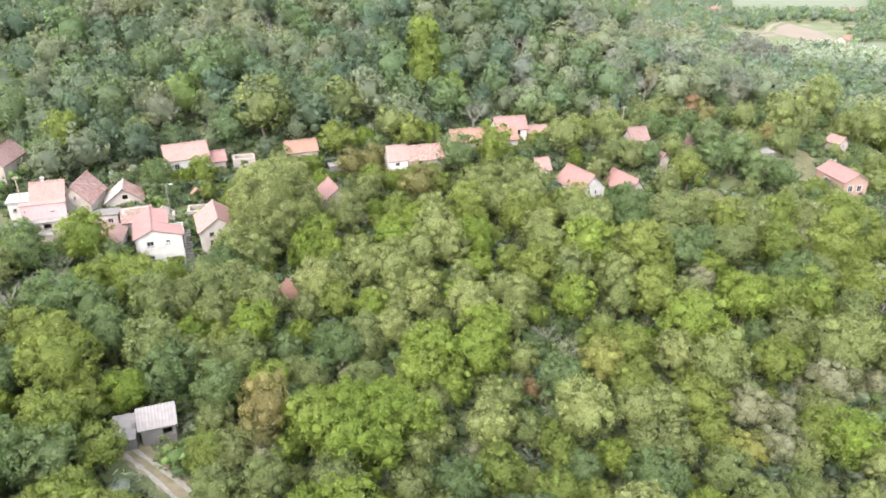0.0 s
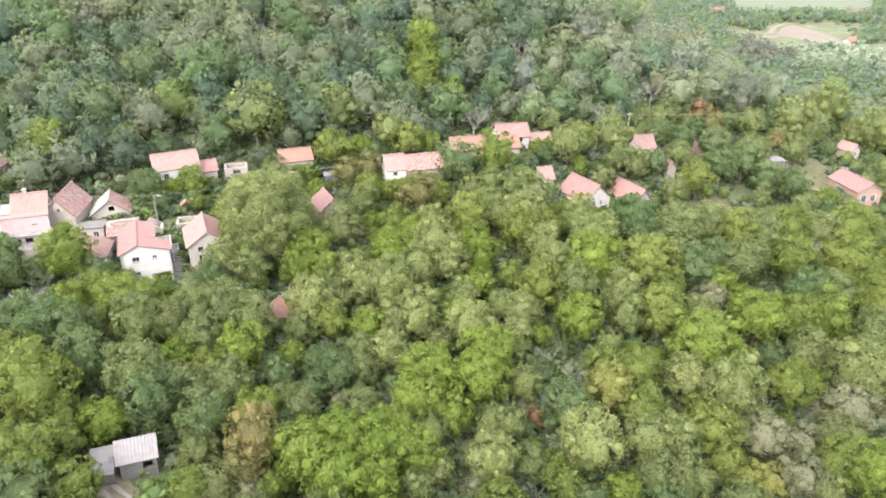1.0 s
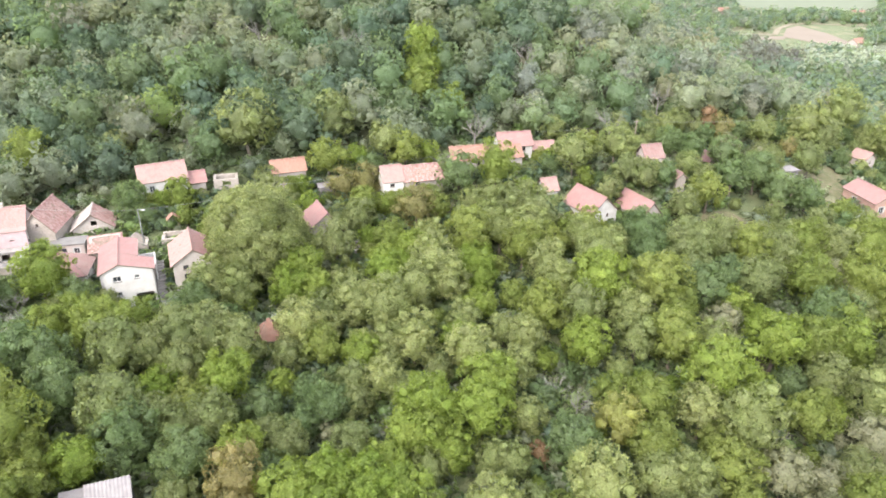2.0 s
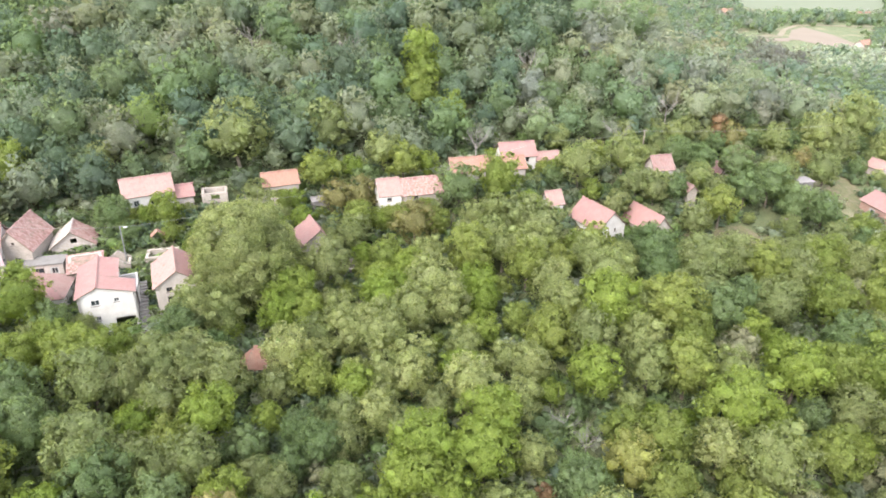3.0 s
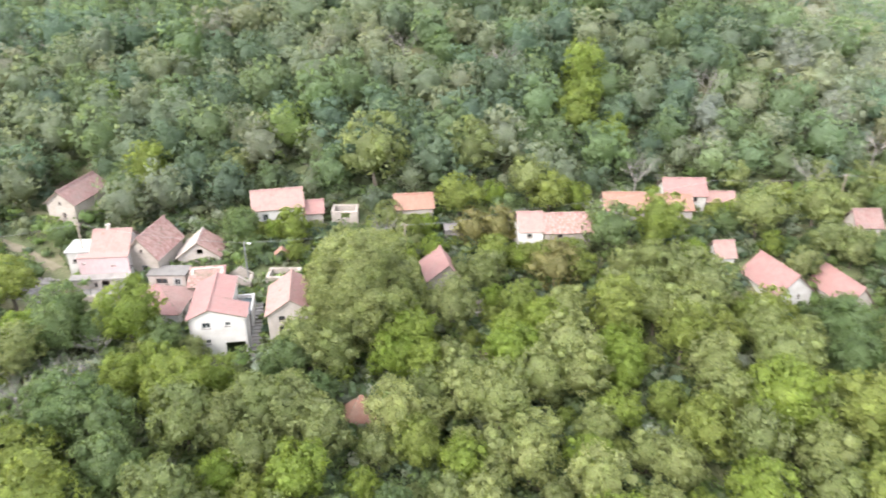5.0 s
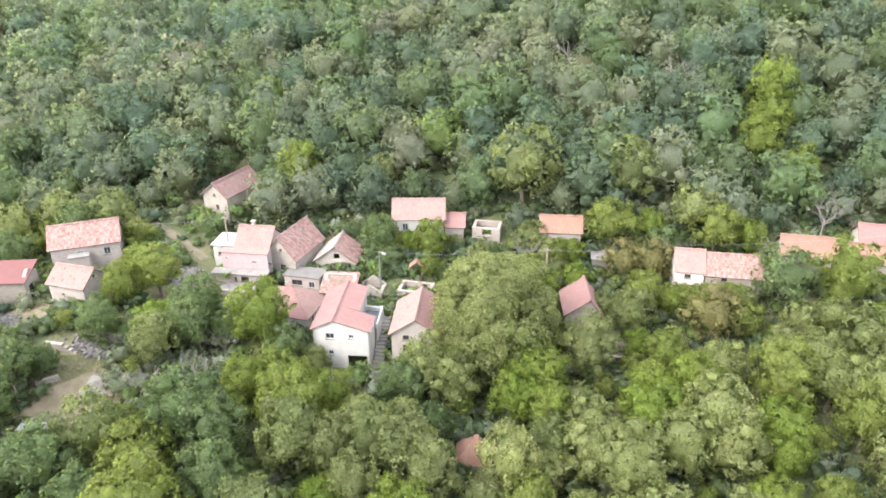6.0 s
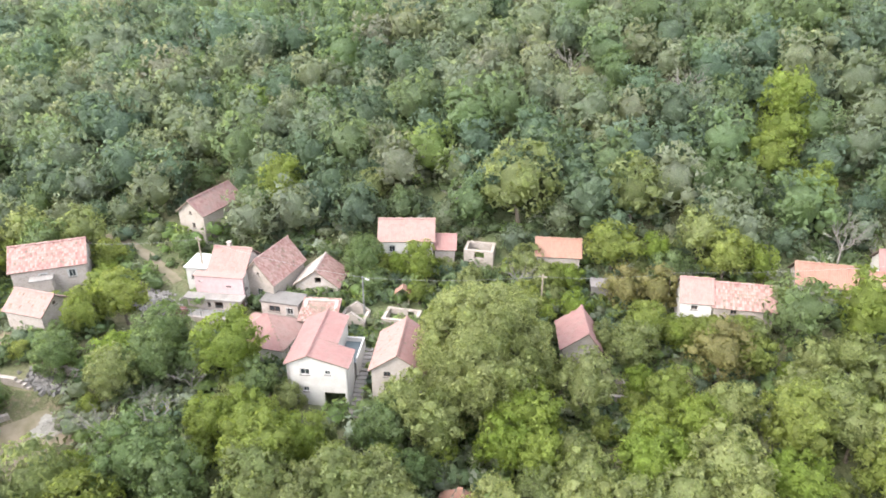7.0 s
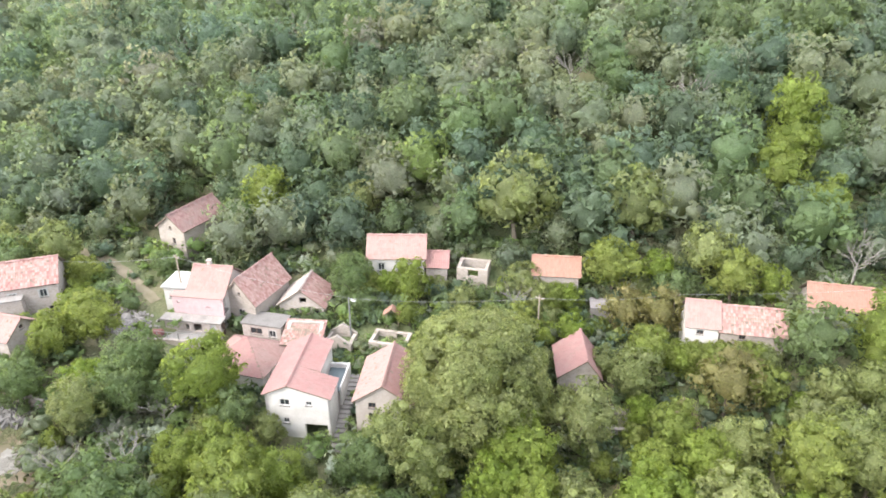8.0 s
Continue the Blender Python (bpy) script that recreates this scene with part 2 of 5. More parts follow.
def tube(points, radii, sides=6):
    """Points and faces of a tapered tube along a line of points."""
    vs, fs = [], []
    pts = [Vector(p) for p in points]
    for i, p in enumerate(pts):
        way = (pts[min(i + 1, len(pts) - 1)] - pts[max(i - 1, 0)]).normalized()
        a = way.orthogonal().normalized()
        b = way.cross(a)
        for s in range(sides):
            t = 2 * math.pi * s / sides
            vs.append(p + radii[i] * (math.cos(t) * a + math.sin(t) * b))
    for i in range(len(pts) - 1):
        for s in range(sides):
            u = (s + 1) % sides
            fs.append((i * sides + s, i * sides + u, (i + 1) * sides + u, (i + 1) * sides + s))
    fs.append(tuple(range(sides))[::-1])
    fs.append(tuple((len(pts) - 1) * sides + s for s in range(sides)))
    return vs, fs


def join(pieces):
    vs, fs = [], []
    for v, f in pieces:
        k = len(vs)
        vs += list(v)
        fs += [tuple(i + k for i in q) for q in f]
    return vs, fs

# ---- ground ----
def ground(x, y):
    x, y = np.asarray(x, float), np.asarray(y, float)
    X, Y = np.clip(x, -150, 125) / 100, (np.clip(y, 35, 185) - 100) / 50
    near = 1.16 - 7.07 * X + 5.64 * Y + 5.95 * X * Y - 5.46 * X * X - 1.08 * Y * Y
    near = near - 2.6 * np.exp(-((x + 18) ** 2 + (y - 88) ** 2) / 900) + 2.9 * np.exp(-((x + 73) ** 2 + (y - 83) ** 2) / 320)
    near = near + 3.2 * np.exp(-((x - 38) ** 2 + (y - 135) ** 2) / 130) + 1.9 * np.exp(-((x - 1) / 20) ** 2 - ((y - 129) / 9) ** 2)
    near = near - 2.3 * np.exp(-((x - 29) / 11) ** 2 - ((y - 119) / 8) ** 2) - 1.4 * np.exp(-((x + 51) / 11) ** 2 - ((y - 98) / 10) ** 2)
    back = np.maximum(0, y - 160)
    fade = 1 / (1 + np.exp((x - 85 + 0.2 * back + 0.45 * np.maximum(0, y - 182)) / 14))
    rise = 2.8 * np.logaddexp(0, (y - 132 - 0.42 * x) / 7) * fade
    rise = 75 * (1 - np.exp(-rise / 75))
    low = 1 / (1 + np.exp((130 - 0.3 * back - x) / 15))
    brink = 13 / (1 + np.exp((64 - x) / 8)) / (1 + np.exp((187 - 0.1 * (x - 90) - y) / 6)) * (1 - low)
    return near * (1 - low) - 22 * low + rise - brink


def height(x, y):
    return float(ground(x, y))


def graded(edges):
    return np.unique(np.concatenate([np.arange(a, b, s) for a, b, s in edges]))


gx = graded([(-3500, -600, 290), (-600, -160, 20), (-160, 160, 2.0), (160, 500, 10), (500, 3801, 300)])
gy = graded([(-3000, -300, 270), (-300, 20, 20), (20, 240, 2.0), (240, 800, 14), (800, 4401, 300)])
GX, GY = np.meshgrid(gx, gy)
nx, ny = len(gx), len(gy)
gi = np.arange(nx * ny).reshape(ny, nx)
quads = np.stack([gi[:-1, :-1], gi[:-1, 1:], gi[1:, 1:], gi[1:, :-1]], -1).reshape(-1, 4)
tris = np.concatenate([quads[:, [0, 1, 2]], quads[:, [0, 2, 3]]])
tagged(new("ground", fast_mesh("ground", np.stack([GX, GY, ground(GX, GY)], -1).reshape(-1, 3), tris, GROUND, True)),
       "rough grass and leaf litter on a wooded hillside", "ground", kind="structure")


def draped_strip(name, line, width, material, label, lift=0.07, kind="structure", ragged=0.25):
    """A strip of surface along a line, lying on the ground."""
    rng = np.random.default_rng(len(line) * 7 + int(width * 10))
    pts = [Vector((*p, 0)) for p in line]
    out = []
    for a, b in zip(pts, pts[1:]):
        k = max(2, int((b - a).length / 0.8))
        out += [a.lerp(b, i / k) for i in range(k)]
    out.append(pts[-1])
    vs, fs = [], []
    cross = 5
    for i, p in enumerate(out):
        way = (out[min(i + 1, len(out) - 1)] - out[max(i - 1, 0)]).normalized()
        side = Vector((-way.y, way.x, 0))
        l, r = 0.5 * width * (1 + ragged * rng.normal()), 0.5 * width * (1 + ragged * rng.normal())
        for s in range(cross):
            f = s / (cross - 1)
            q = p + side * (-l + (l + r) * f)
            vs.append((q.x, q.y, height(q.x, q.y) + lift))
        if i:
            for s in range(cross - 1):
                k = (i - 1) * cross + s
                fs.append((k, k + 1, k + cross + 1, k + cross))
    return tagged(mesh_part(name, vs, fs, material), label, "ground", kind=kind)


def draped_patch(name, cx, cy, rx, ry, turn, material, label, lift=0.06, seed=1):
    """A ragged patch of surface lying on the ground."""
    rng = np.random.default_rng(seed)
    n, rings = 44, 7
    edge = 1 + 0.3 * rng.normal(size=n)
    edge = (edge + np.roll(edge, 1) + np.roll(edge, -1)) / 3
    vs, fs = [(cx, cy, height(cx, cy) + lift)], []
    c, s = math.cos(radians(turn)), math.sin(radians(turn))
    for k in range(1, rings + 1):
        for i in range(n):
            a = 2 * math.pi * i / n
            u, v = rx * edge[i] * k / rings * math.cos(a), ry * edge[i] * k / rings * math.sin(a)
            x, y = cx + c * u - s * v, cy + s * u + c * v
            vs.append((x, y, height(x, y) + lift))
    for i in range(n):
        j = (i + 1) % n
        fs.append((0, 1 + i, 1 + j))
        for k in range(rings - 1):
            a, b = 1 + k * n, 1 + (k + 1) * n
            fs.append((a + i, b + i, b + j, a + j))
    return tagged(mesh_part(name, vs, fs, material), label, "ground", kind="structure")


draped_strip("track", [(-38.5, 60.5), (-36.0, 59.0), (-33.2, 57.2), (-30.4, 55.4), (-26.0, 52.2), (-21, 47)], 2.6, DIRT, "earth track beside the grey shed", 0.05)
draped_strip("wheel_rut", [(-36.2, 59.4), (-33.2, 57.6), (-30.4, 55.9), (-26.0, 52.9), (-21, 47.9)], 0.5, GRAVEL, "pale stony wheel rut of the track", 0.1)
draped_strip("wheel_rut", [(-33.6, 56.6), (-30.8, 54.7), (-26.6, 51.5), (-22, 47)], 0.45, GRAVEL, "pale stony wheel rut of the track", 0.1)
draped_patch("bare_earth", -45.2, 56.8, 3.0, 5.0, 10, RED_EARTH, "reddish bare earth under the trees", seed=3)
draped_patch("clearing", -63.0, 74.5, 5.0, 8.0, -35, DRY_GRASS, "dry grass of a clearing", 0.05, seed=4)
draped_patch("bare_ground", -61.2, 73.6, 3.0, 6.0, -30, DIRT, "trodden bare earth in the clearing", 0.09, seed=14)
draped_patch("gravel_spread", -60.9, 75.9, 1.5, 2.2, -30, GRAVEL, "spread of white stones in the clearing", 0.13, seed=15)
draped_patch("yard", -76.5, 80.5, 6.0, 2.6, 20, DIRT, "bare earth yard beside the stone barn", seed=5)
draped_strip("path", [(-92, 103.5), (-86, 103.4), (-81.5, 103.6), (-77.9, 102.9), (-73.5, 101.8), (-69.2, 100.4)], 1.3, PALE_DIRT, "dirt path leading up from the village", 0.08, ragged=0.12)
draped_patch("dry_meadow", 50.5, 70.0, 8.0, 3.4, 20, DRY_GRASS, "dry pale grass between the trees", seed=6)
draped_patch("dry_slope", 50.0, 122.5, 9.0, 4.0, -10, DRY_GRASS, "dry grass slope with bare soil", seed=7)
draped_patch("dry_slope", 77.0, 146.0, 10.0, 4.0, 0, DRY_GRASS, "dry grass slope with bare soil", seed=8)
draped_patch("grass_clearing", -11.5, 100.5, 3.2, 2.2, 10, DRY_GRASS, "small grassy clearing among the trees", seed=9)
mesh_part("field", [(x, y, height(x, y) + 0.15) for x, y in ((211, 460), (219, 438), (230, 424), (241, 432), (244, 470), (240, 504), (226, 490))],
          [(0, 1, 2, 3, 4, 5, 6)], FIELD_TAN, None, "pale ploughed field in the valley", "structure")
tagged(bpy.data.objects["field"], "pale ploughed field in the valley", "field", kind="structure")
draped_patch("stubble", 199, 454, 14, 6, 5, FIELD_TAN, "strip of pale stubble in the valley", 0.12, seed=13)
draped_patch("meadow", 300, 635, 95, 80, 5, FIELD_GREEN, "light green meadow in the valley", 0.1, seed=11)
draped_patch("meadow", 275, 408, 34, 24, 5, FIELD_GREEN, "light green meadow in the valley", 0.1, seed=12)
draped_strip("road", [(136, 620), (139, 560), (140, 520), (146, 474), (172, 468), (208, 466)], 5.0, PALE_DIRT, "pale gravel road in the valley", 0.25, ragged=0.08)
draped_strip("road", [(208, 466), (222, 492), (238, 510), (252, 512), (290, 505)], 3.5, PALE_DIRT, "pale gravel road in the valley", 0.25, ragged=0.08)

draped_patch("dry_slope", 79.0, 143.0, 4.5, 7.0, 20, DRY_GRASS, "dry grass slope with bare soil", seed=21)
draped_patch("dry_slope", 99.0, 156.0, 5.0, 8.0, -20, DRY_GRASS, "dry grass slope with bare soil", seed=22)
draped_patch("dry_slope", 71.0, 133.5, 4.0, 4.0, 0, DRY_GRASS, "dry grass slope with bare soil", seed=23)
draped_patch("dry_slope", 44.0, 123.0, 5.5, 2.6, -8, DRY_GRASS, "dry grass slope with bare soil", seed=24)

# ---- houses ----
FOOTPRINTS = []  # centre x, y and reach, kept free of trees
RECTS = []  # corner x, y, cosine, sine, width and depth of the houses
SIGHT_GAPS = []  # centre x, y, reach and eave height of houses kept in the camera's view


def wall_data(length, z0, top, openings, depth):
    """Columns of masonry between the breaks of a wall; top gives the wall's height along it, openings are (u0, u1, v0, v1)."""
    cuts = {0.0, length, *[u for u, _ in top if 0 < u < length]}
    for u0, u1, _, _ in openings:
        cuts |= {u0, u1}
    cuts = sorted(cuts)

    def roofline(u):
        for (a, za), (b, zb) in zip(top, top[1:]):
            if a <= u <= b:
                return za + (zb - za) * (u - a) / max(b - a, 1e-6)
        return top[-1][1]

    levels = sorted({z0, *[v for o in openings for v in o[2:]]}) + [1e6]
    index, vs, fs = {}, [], []

    def vert(u, z, y):
        key = (round(u, 4), round(z, 4), y)
        if key not in index:
            index[key] = len(vs)
            vs.append((u, y, z))
        return index[key]

    solid = {}
    for i, (a, b) in enumerate(zip(cuts, cuts[1:])):
        for k, (p, q) in enumerate(zip(levels, levels[1:])):
            mid = (a + b) / 2
            hole = any(o[0] < mid < o[1] and o[2] <= p and q <= o[3] for o in openings)
            solid[i, k] = not hole and p < max(roofline(a), roofline(b)) - 1e-4
    for (i, k), full in solid.items():
        if not full:
            continue
        a, b = cuts[i], cuts[i + 1]
        ring = []
        for u, z in ((a, levels[k]), (b, levels[k]), (b, levels[k + 1]), (a, levels[k + 1])):
            ring.append((u, min(z, roofline(u))))
        front, back = [vert(u, z, 0) for u, z in ring], [vert(u, z, depth) for u, z in ring]
        fs.append(front)
        fs.append(back[::-1])
        for e, near in enumerate(((i, k - 1), (i + 1, k), (i, k + 1), (i - 1, k))):
            if not solid.get(near):
                n_ = (e + 1) % 4
                fs.append([front[n_], front[e], back[e], back[n_]])
    fs = [tuple(dict.fromkeys(f)) for f in fs]
    return vs, [f for f in fs if len(f) > 2]


def slope_frame(e0, e1, r0, r1):
    e0, e1, r0, r1 = (np.array(p, float) for p in (e0, e1, r0, r1))
    n = np.cross(e1 - e0, r0 - e0)
    return e0, e1, r0, r1, n / np.linalg.norm(n)


def roof_slope(parent, e0, e1, r0, r1, material, seed, missing=0.0, sag=0.0, label=""):
    """One slope from the eave e0-e1 up to the ridge r0-r1: a board deck, and clay tiles laid in courses on it."""
    e0, e1, r0, r1, n = slope_frame(e0, e1, r0, r1)
    rng = np.random.default_rng(seed)
    lo = [p - 0.10 * n for p in (e0, e1, r1, r0)]
    hi = [p + 0.02 * n for p in (e0, e1, r1, r0)]
    mesh_part("roof_deck", lo + hi, BOX, DECK, parent)
    span = np.linalg.norm(e1 - e0)
    along = (e1 - e0) / span
    s0, s1 = (r0 - e0) @ along / span, (r1 - e0) @ along / span
    rise = (r0 - e0) - s0 * span * along
    cols, rows = max(3, int(span / 0.25)), max(3, int(np.linalg.norm(rise) / 0.36))
    I, J = np.meshgrid(np.arange(cols), np.arange(rows))
    I, J = I.ravel(), J.ravel()
    f, g = (I + 0.5) / cols, (J + 0.6) / rows
    keep = (rng.random(len(I)) > missing) & (f > s0 * g) & (f < 1 + (s1 - 1) * g)
    I, J = I[keep], J[keep]
    k = len(I)
    wob = rng.normal(0, 0.012, k)
    vs = np.zeros((k, 6, 3))
    dip = -0.15 * sag * np.sin(np.pi * (I + 0.5) / cols) * np.sin(np.pi * np.clip((J + 0.5) / rows, 0, 1))
    for q, (ds, dt, up) in enumerate([(0, 0, 0.05), (0.5, 0, 0.09), (1, 0, 0.05), (0, 1.12, 0.02), (0.5, 1.12, 0.05), (1, 1.12, 0.02)]):
        s, t = (I + ds + wob) / cols, np.minimum((J + dt + wob * 3) / rows, 1.0)
        vs[:, q] = e0 + (s * span)[:, None] * along + t[:, None] * rise + (up + wob * 0.5 + dip)[:, None] * n
    base = np.arange(k)[:, None] * 6
    tr = np.concatenate([base + np.array(f) for f in ((0, 1, 4), (0, 4, 3), (1, 2, 5), (1, 5, 4))])
    ob = new("roof_tiles", fast_mesh("roof_tiles", vs.reshape(-1, 3), tr, material))
    ob.parent = parent
    return tagged(ob, label, kind="stuff")


def ridge_caps(parent, a, b, material, seed=1):
    """Half-round tiles laid along a ridge."""
    a, b = Vector(a), Vector(b)
    k = max(2, int((b - a).length / 0.4))
    side = (b - a).normalized().cross(Vector((0, 0, 1))) * 0.16
    pieces = []
    for i in range(k):
        p, q = a.lerp(b, i / k), a.lerp(b, (i + 1.1) / k)
        up = Vector((0, 0, 0.10 + 0.02 * ((i * 7 + seed) % 3)))
        pieces.append(([p - side, p + up, p + side, q - side, q + up, q + side], ((0, 1, 4, 3), (1, 2, 5, 4), (0, 2, 1), (3, 4, 5))))
    return tagged(mesh_part("ridge_tiles", *join(pieces), material, parent), kind="stuff")


def window(parent, m, w, h, pane=True, frame_material=None, surround=None):
    """A window set in an opening; m puts its lower left outer corner, x along the wall, y inward, z up."""
    win = new("window")
    win.parent = parent
    win.matrix_local = m
    fm = frame_material or FRAME
    boxes("window_frame", [(0, w, 0.10, 0.17, 0, 0.07), (0, w, 0.10, 0.17, h - 0.07, h), (0, 0.07, 0.10, 0.17, 0.07, h - 0.07),
                           (w - 0.07, w, 0.10, 0.17, 0.07, h - 0.07), (w / 2 - 0.03, w / 2 + 0.03, 0.10, 0.17, 0.07, h - 0.07)], fm, win)
    if pane:
        boxes("pane", [(0.06, w - 0.06, 0.13, 0.145, 0.06, h - 0.06)], PANE, win)
    boxes("sill", [(-0.08, w + 0.08, -0.07, 0.1, -0.08, -0.005)], CONCRETE, win)
    if surround:
        boxes("surround", [(-0.14, 0, -0.03, 0.0, -0.02, h + 0.14), (w, w + 0.14, -0.03, 0.0, -0.02, h + 0.14), (0, w, -0.03, 0.0, h, h + 0.14)], surround, win)
    return win


def door_leaf(parent, m, w, h, material):
    d = new("door")
    d.parent = parent
    d.matrix_local = m
    k = max(3, int(w / 0.16))
    boxes("door_boards", [(i * w / k + 0.005, (i + 1) * w / k - 0.005, 0.12, 0.17, 0.02, h - 0.02) for i in range(k)], material, d)
    boxes("door_rail", [(0.05, w - 0.05, 0.09, 0.12, 0.3, 0.42), (0.05, w - 0.05, 0.09, 0.12, h - 0.45, h - 0.33)], material, d)
    return d


SIDES = {"f": 0, "r": 90, "b": 180, "l": 270}


def house(name, label, x, y, base, turn, w, d, eave, ridge, axis, wall, tiles, openings=(), missing=0.0, over=0.3, sink=2.5, at=0.5,
          roof=True, sag=0.05, category="house", seed=1, thick=0.4, group="village houses", clear=0.6, walls=None, trim=None, hip=False, tiles2=None, show=0.2):
    """A gabled house. x, y: its front left corner; turn: degrees by which its front is turned; axis: 'u' ridge along the front, 'v' ridge
    running back. eave and ridge are heights in the world. openings: (side, u, height over the base, width, height, kind)."""
    top = thing(name, label, category, pose(x, y, base, 0, 0, turn), group)
    e, r = eave - base, ridge - base
    c, s = math.cos(radians(turn)), math.sin(radians(turn))
    RECTS.append((x, y, c, s, w, d))
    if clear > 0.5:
        SIGHT_GAPS.append((x + c * w / 2 - s * d / 2, y + s * w / 2 + c * d / 2, math.hypot(w, d) / 2, eave - show))
    for side, angle in SIDES.items():
        length = w if side in "fb" else d
        gable = side in ("fb" if axis == "v" else "lr") and not hip
        peak = at if side in "fr" else 1 - at
        line = [(0, e), (length * peak, r - 0.05), (length, e)] if gable and roof != "mono" else [(0, e), (length, e)]
        if roof == "mono":
            line = {"f": [(0, e), (w, e)], "b": [(0, r), (w, r)], "l": [(0, r), (d, e)], "r": [(0, e), (d, r)]}[side]
        corner = {"f": (0, 0), "r": (w, 0), "b": (w, d), "l": (0, d)}[side]
        m = pose(*corner, 0, 0, 0, angle)
        holes = [o for o in openings if o[0] == side]
        lift = 0.0 if side in "fb" else thick
        line = [(u, z - 0.02) for u, z in line]
        vs, fs = wall_data(length, -sink, line, [(u, u + ow, z, z + oh) for _, u, z, ow, oh, _ in holes], thick)
        if lift:
            vs = [(min(max(a, thick + 0.002), length - thick - 0.002), b, z) for a, b, z in vs]
        ob = mesh_part("wall", vs, fs, (walls or {}).get(side, wall), top)
        ob.matrix_local = m
        for _, u, z, ow, oh, kind in holes:
            if kind == "window":
                window(top, m @ pose(u, 0, z), ow, oh, True, None, trim)
            elif kind == "dark":
                window(top, m @ pose(u, 0, z), ow, oh, True, DARK_TIMBER)
            elif kind == "door":
                door_leaf(top, m @ pose(u, 0, z), ow, oh, DARK_TIMBER)
    if not roof:
        return top
    o = over
    if roof == "mono":
        roof_slope(top, (-o, -o, e), (w + o, -o, e), (-o, d + o, r), (w + o, d + o, r), tiles, seed, missing, sag)
    elif hip:
        q = d / 2
        k = (r - e) / q * o
        c0, c1, c2, c3 = (-o, -o, e - k), (w + o, -o, e - k), (w + o, d + o, e - k), (-o, d + o, e - k)
        p0, p1 = (q, q, r), (w - q, q, r)
        roof_slope(top, c0, c1, p0, p1, tiles, seed, missing, sag)
        roof_slope(top, c2, c3, p1, p0, tiles, seed + 1, missing, sag)
        roof_slope(top, c1, c2, p1, p1, tiles2 or tiles, seed + 2, missing, sag)
        roof_slope(top, c3, c0, p0, p0, tiles2 or tiles, seed + 3, missing, sag)
        ridge_caps(top, (q, q, r + 0.08), (w - q, q, r + 0.08), tiles)
    elif axis == "u":
        v = d * at
        k = (r - e) / v * o
        k2 = (r - e) / (d - v) * o
        roof_slope(top, (-o, -o, e - k), (w + o, -o, e - k), (-o, v, r), (w + o, v, r), tiles, seed, missing, sag)
        roof_slope(top, (w + o, d + o, e - k2), (-o, d + o, e - k2), (w + o, v, r), (-o, v, r), tiles, seed + 1, missing, sag)
        ridge_caps(top, (-o, v, r + 0.1), (w + o, v, r + 0.1), tiles)
    else:
        u = w * at
        k = (r - e) / u * o
        k2 = (r - e) / (w - u) * o
        roof_slope(top, (-o, d + o, e - k), (-o, -o, e - k), (u, d + o, r), (u, -o, r), tiles, seed, missing, sag)
        roof_slope(top, (w + o, -o, e - k2), (w + o, d + o, e - k2), (u, -o, r), (u, d + o, r), tiles2 or tiles, seed + 1, missing, sag)
        ridge_caps(top, (u, -o, r + 0.1), (u, d + o, r + 0.1), tiles)
    return top


def slab(parent, name, u0, u1, v0, v1, z0, z1, material, label=""):
    return boxes(name, [(u0, u1, v0, v1, z0, z1)], material, parent, label)


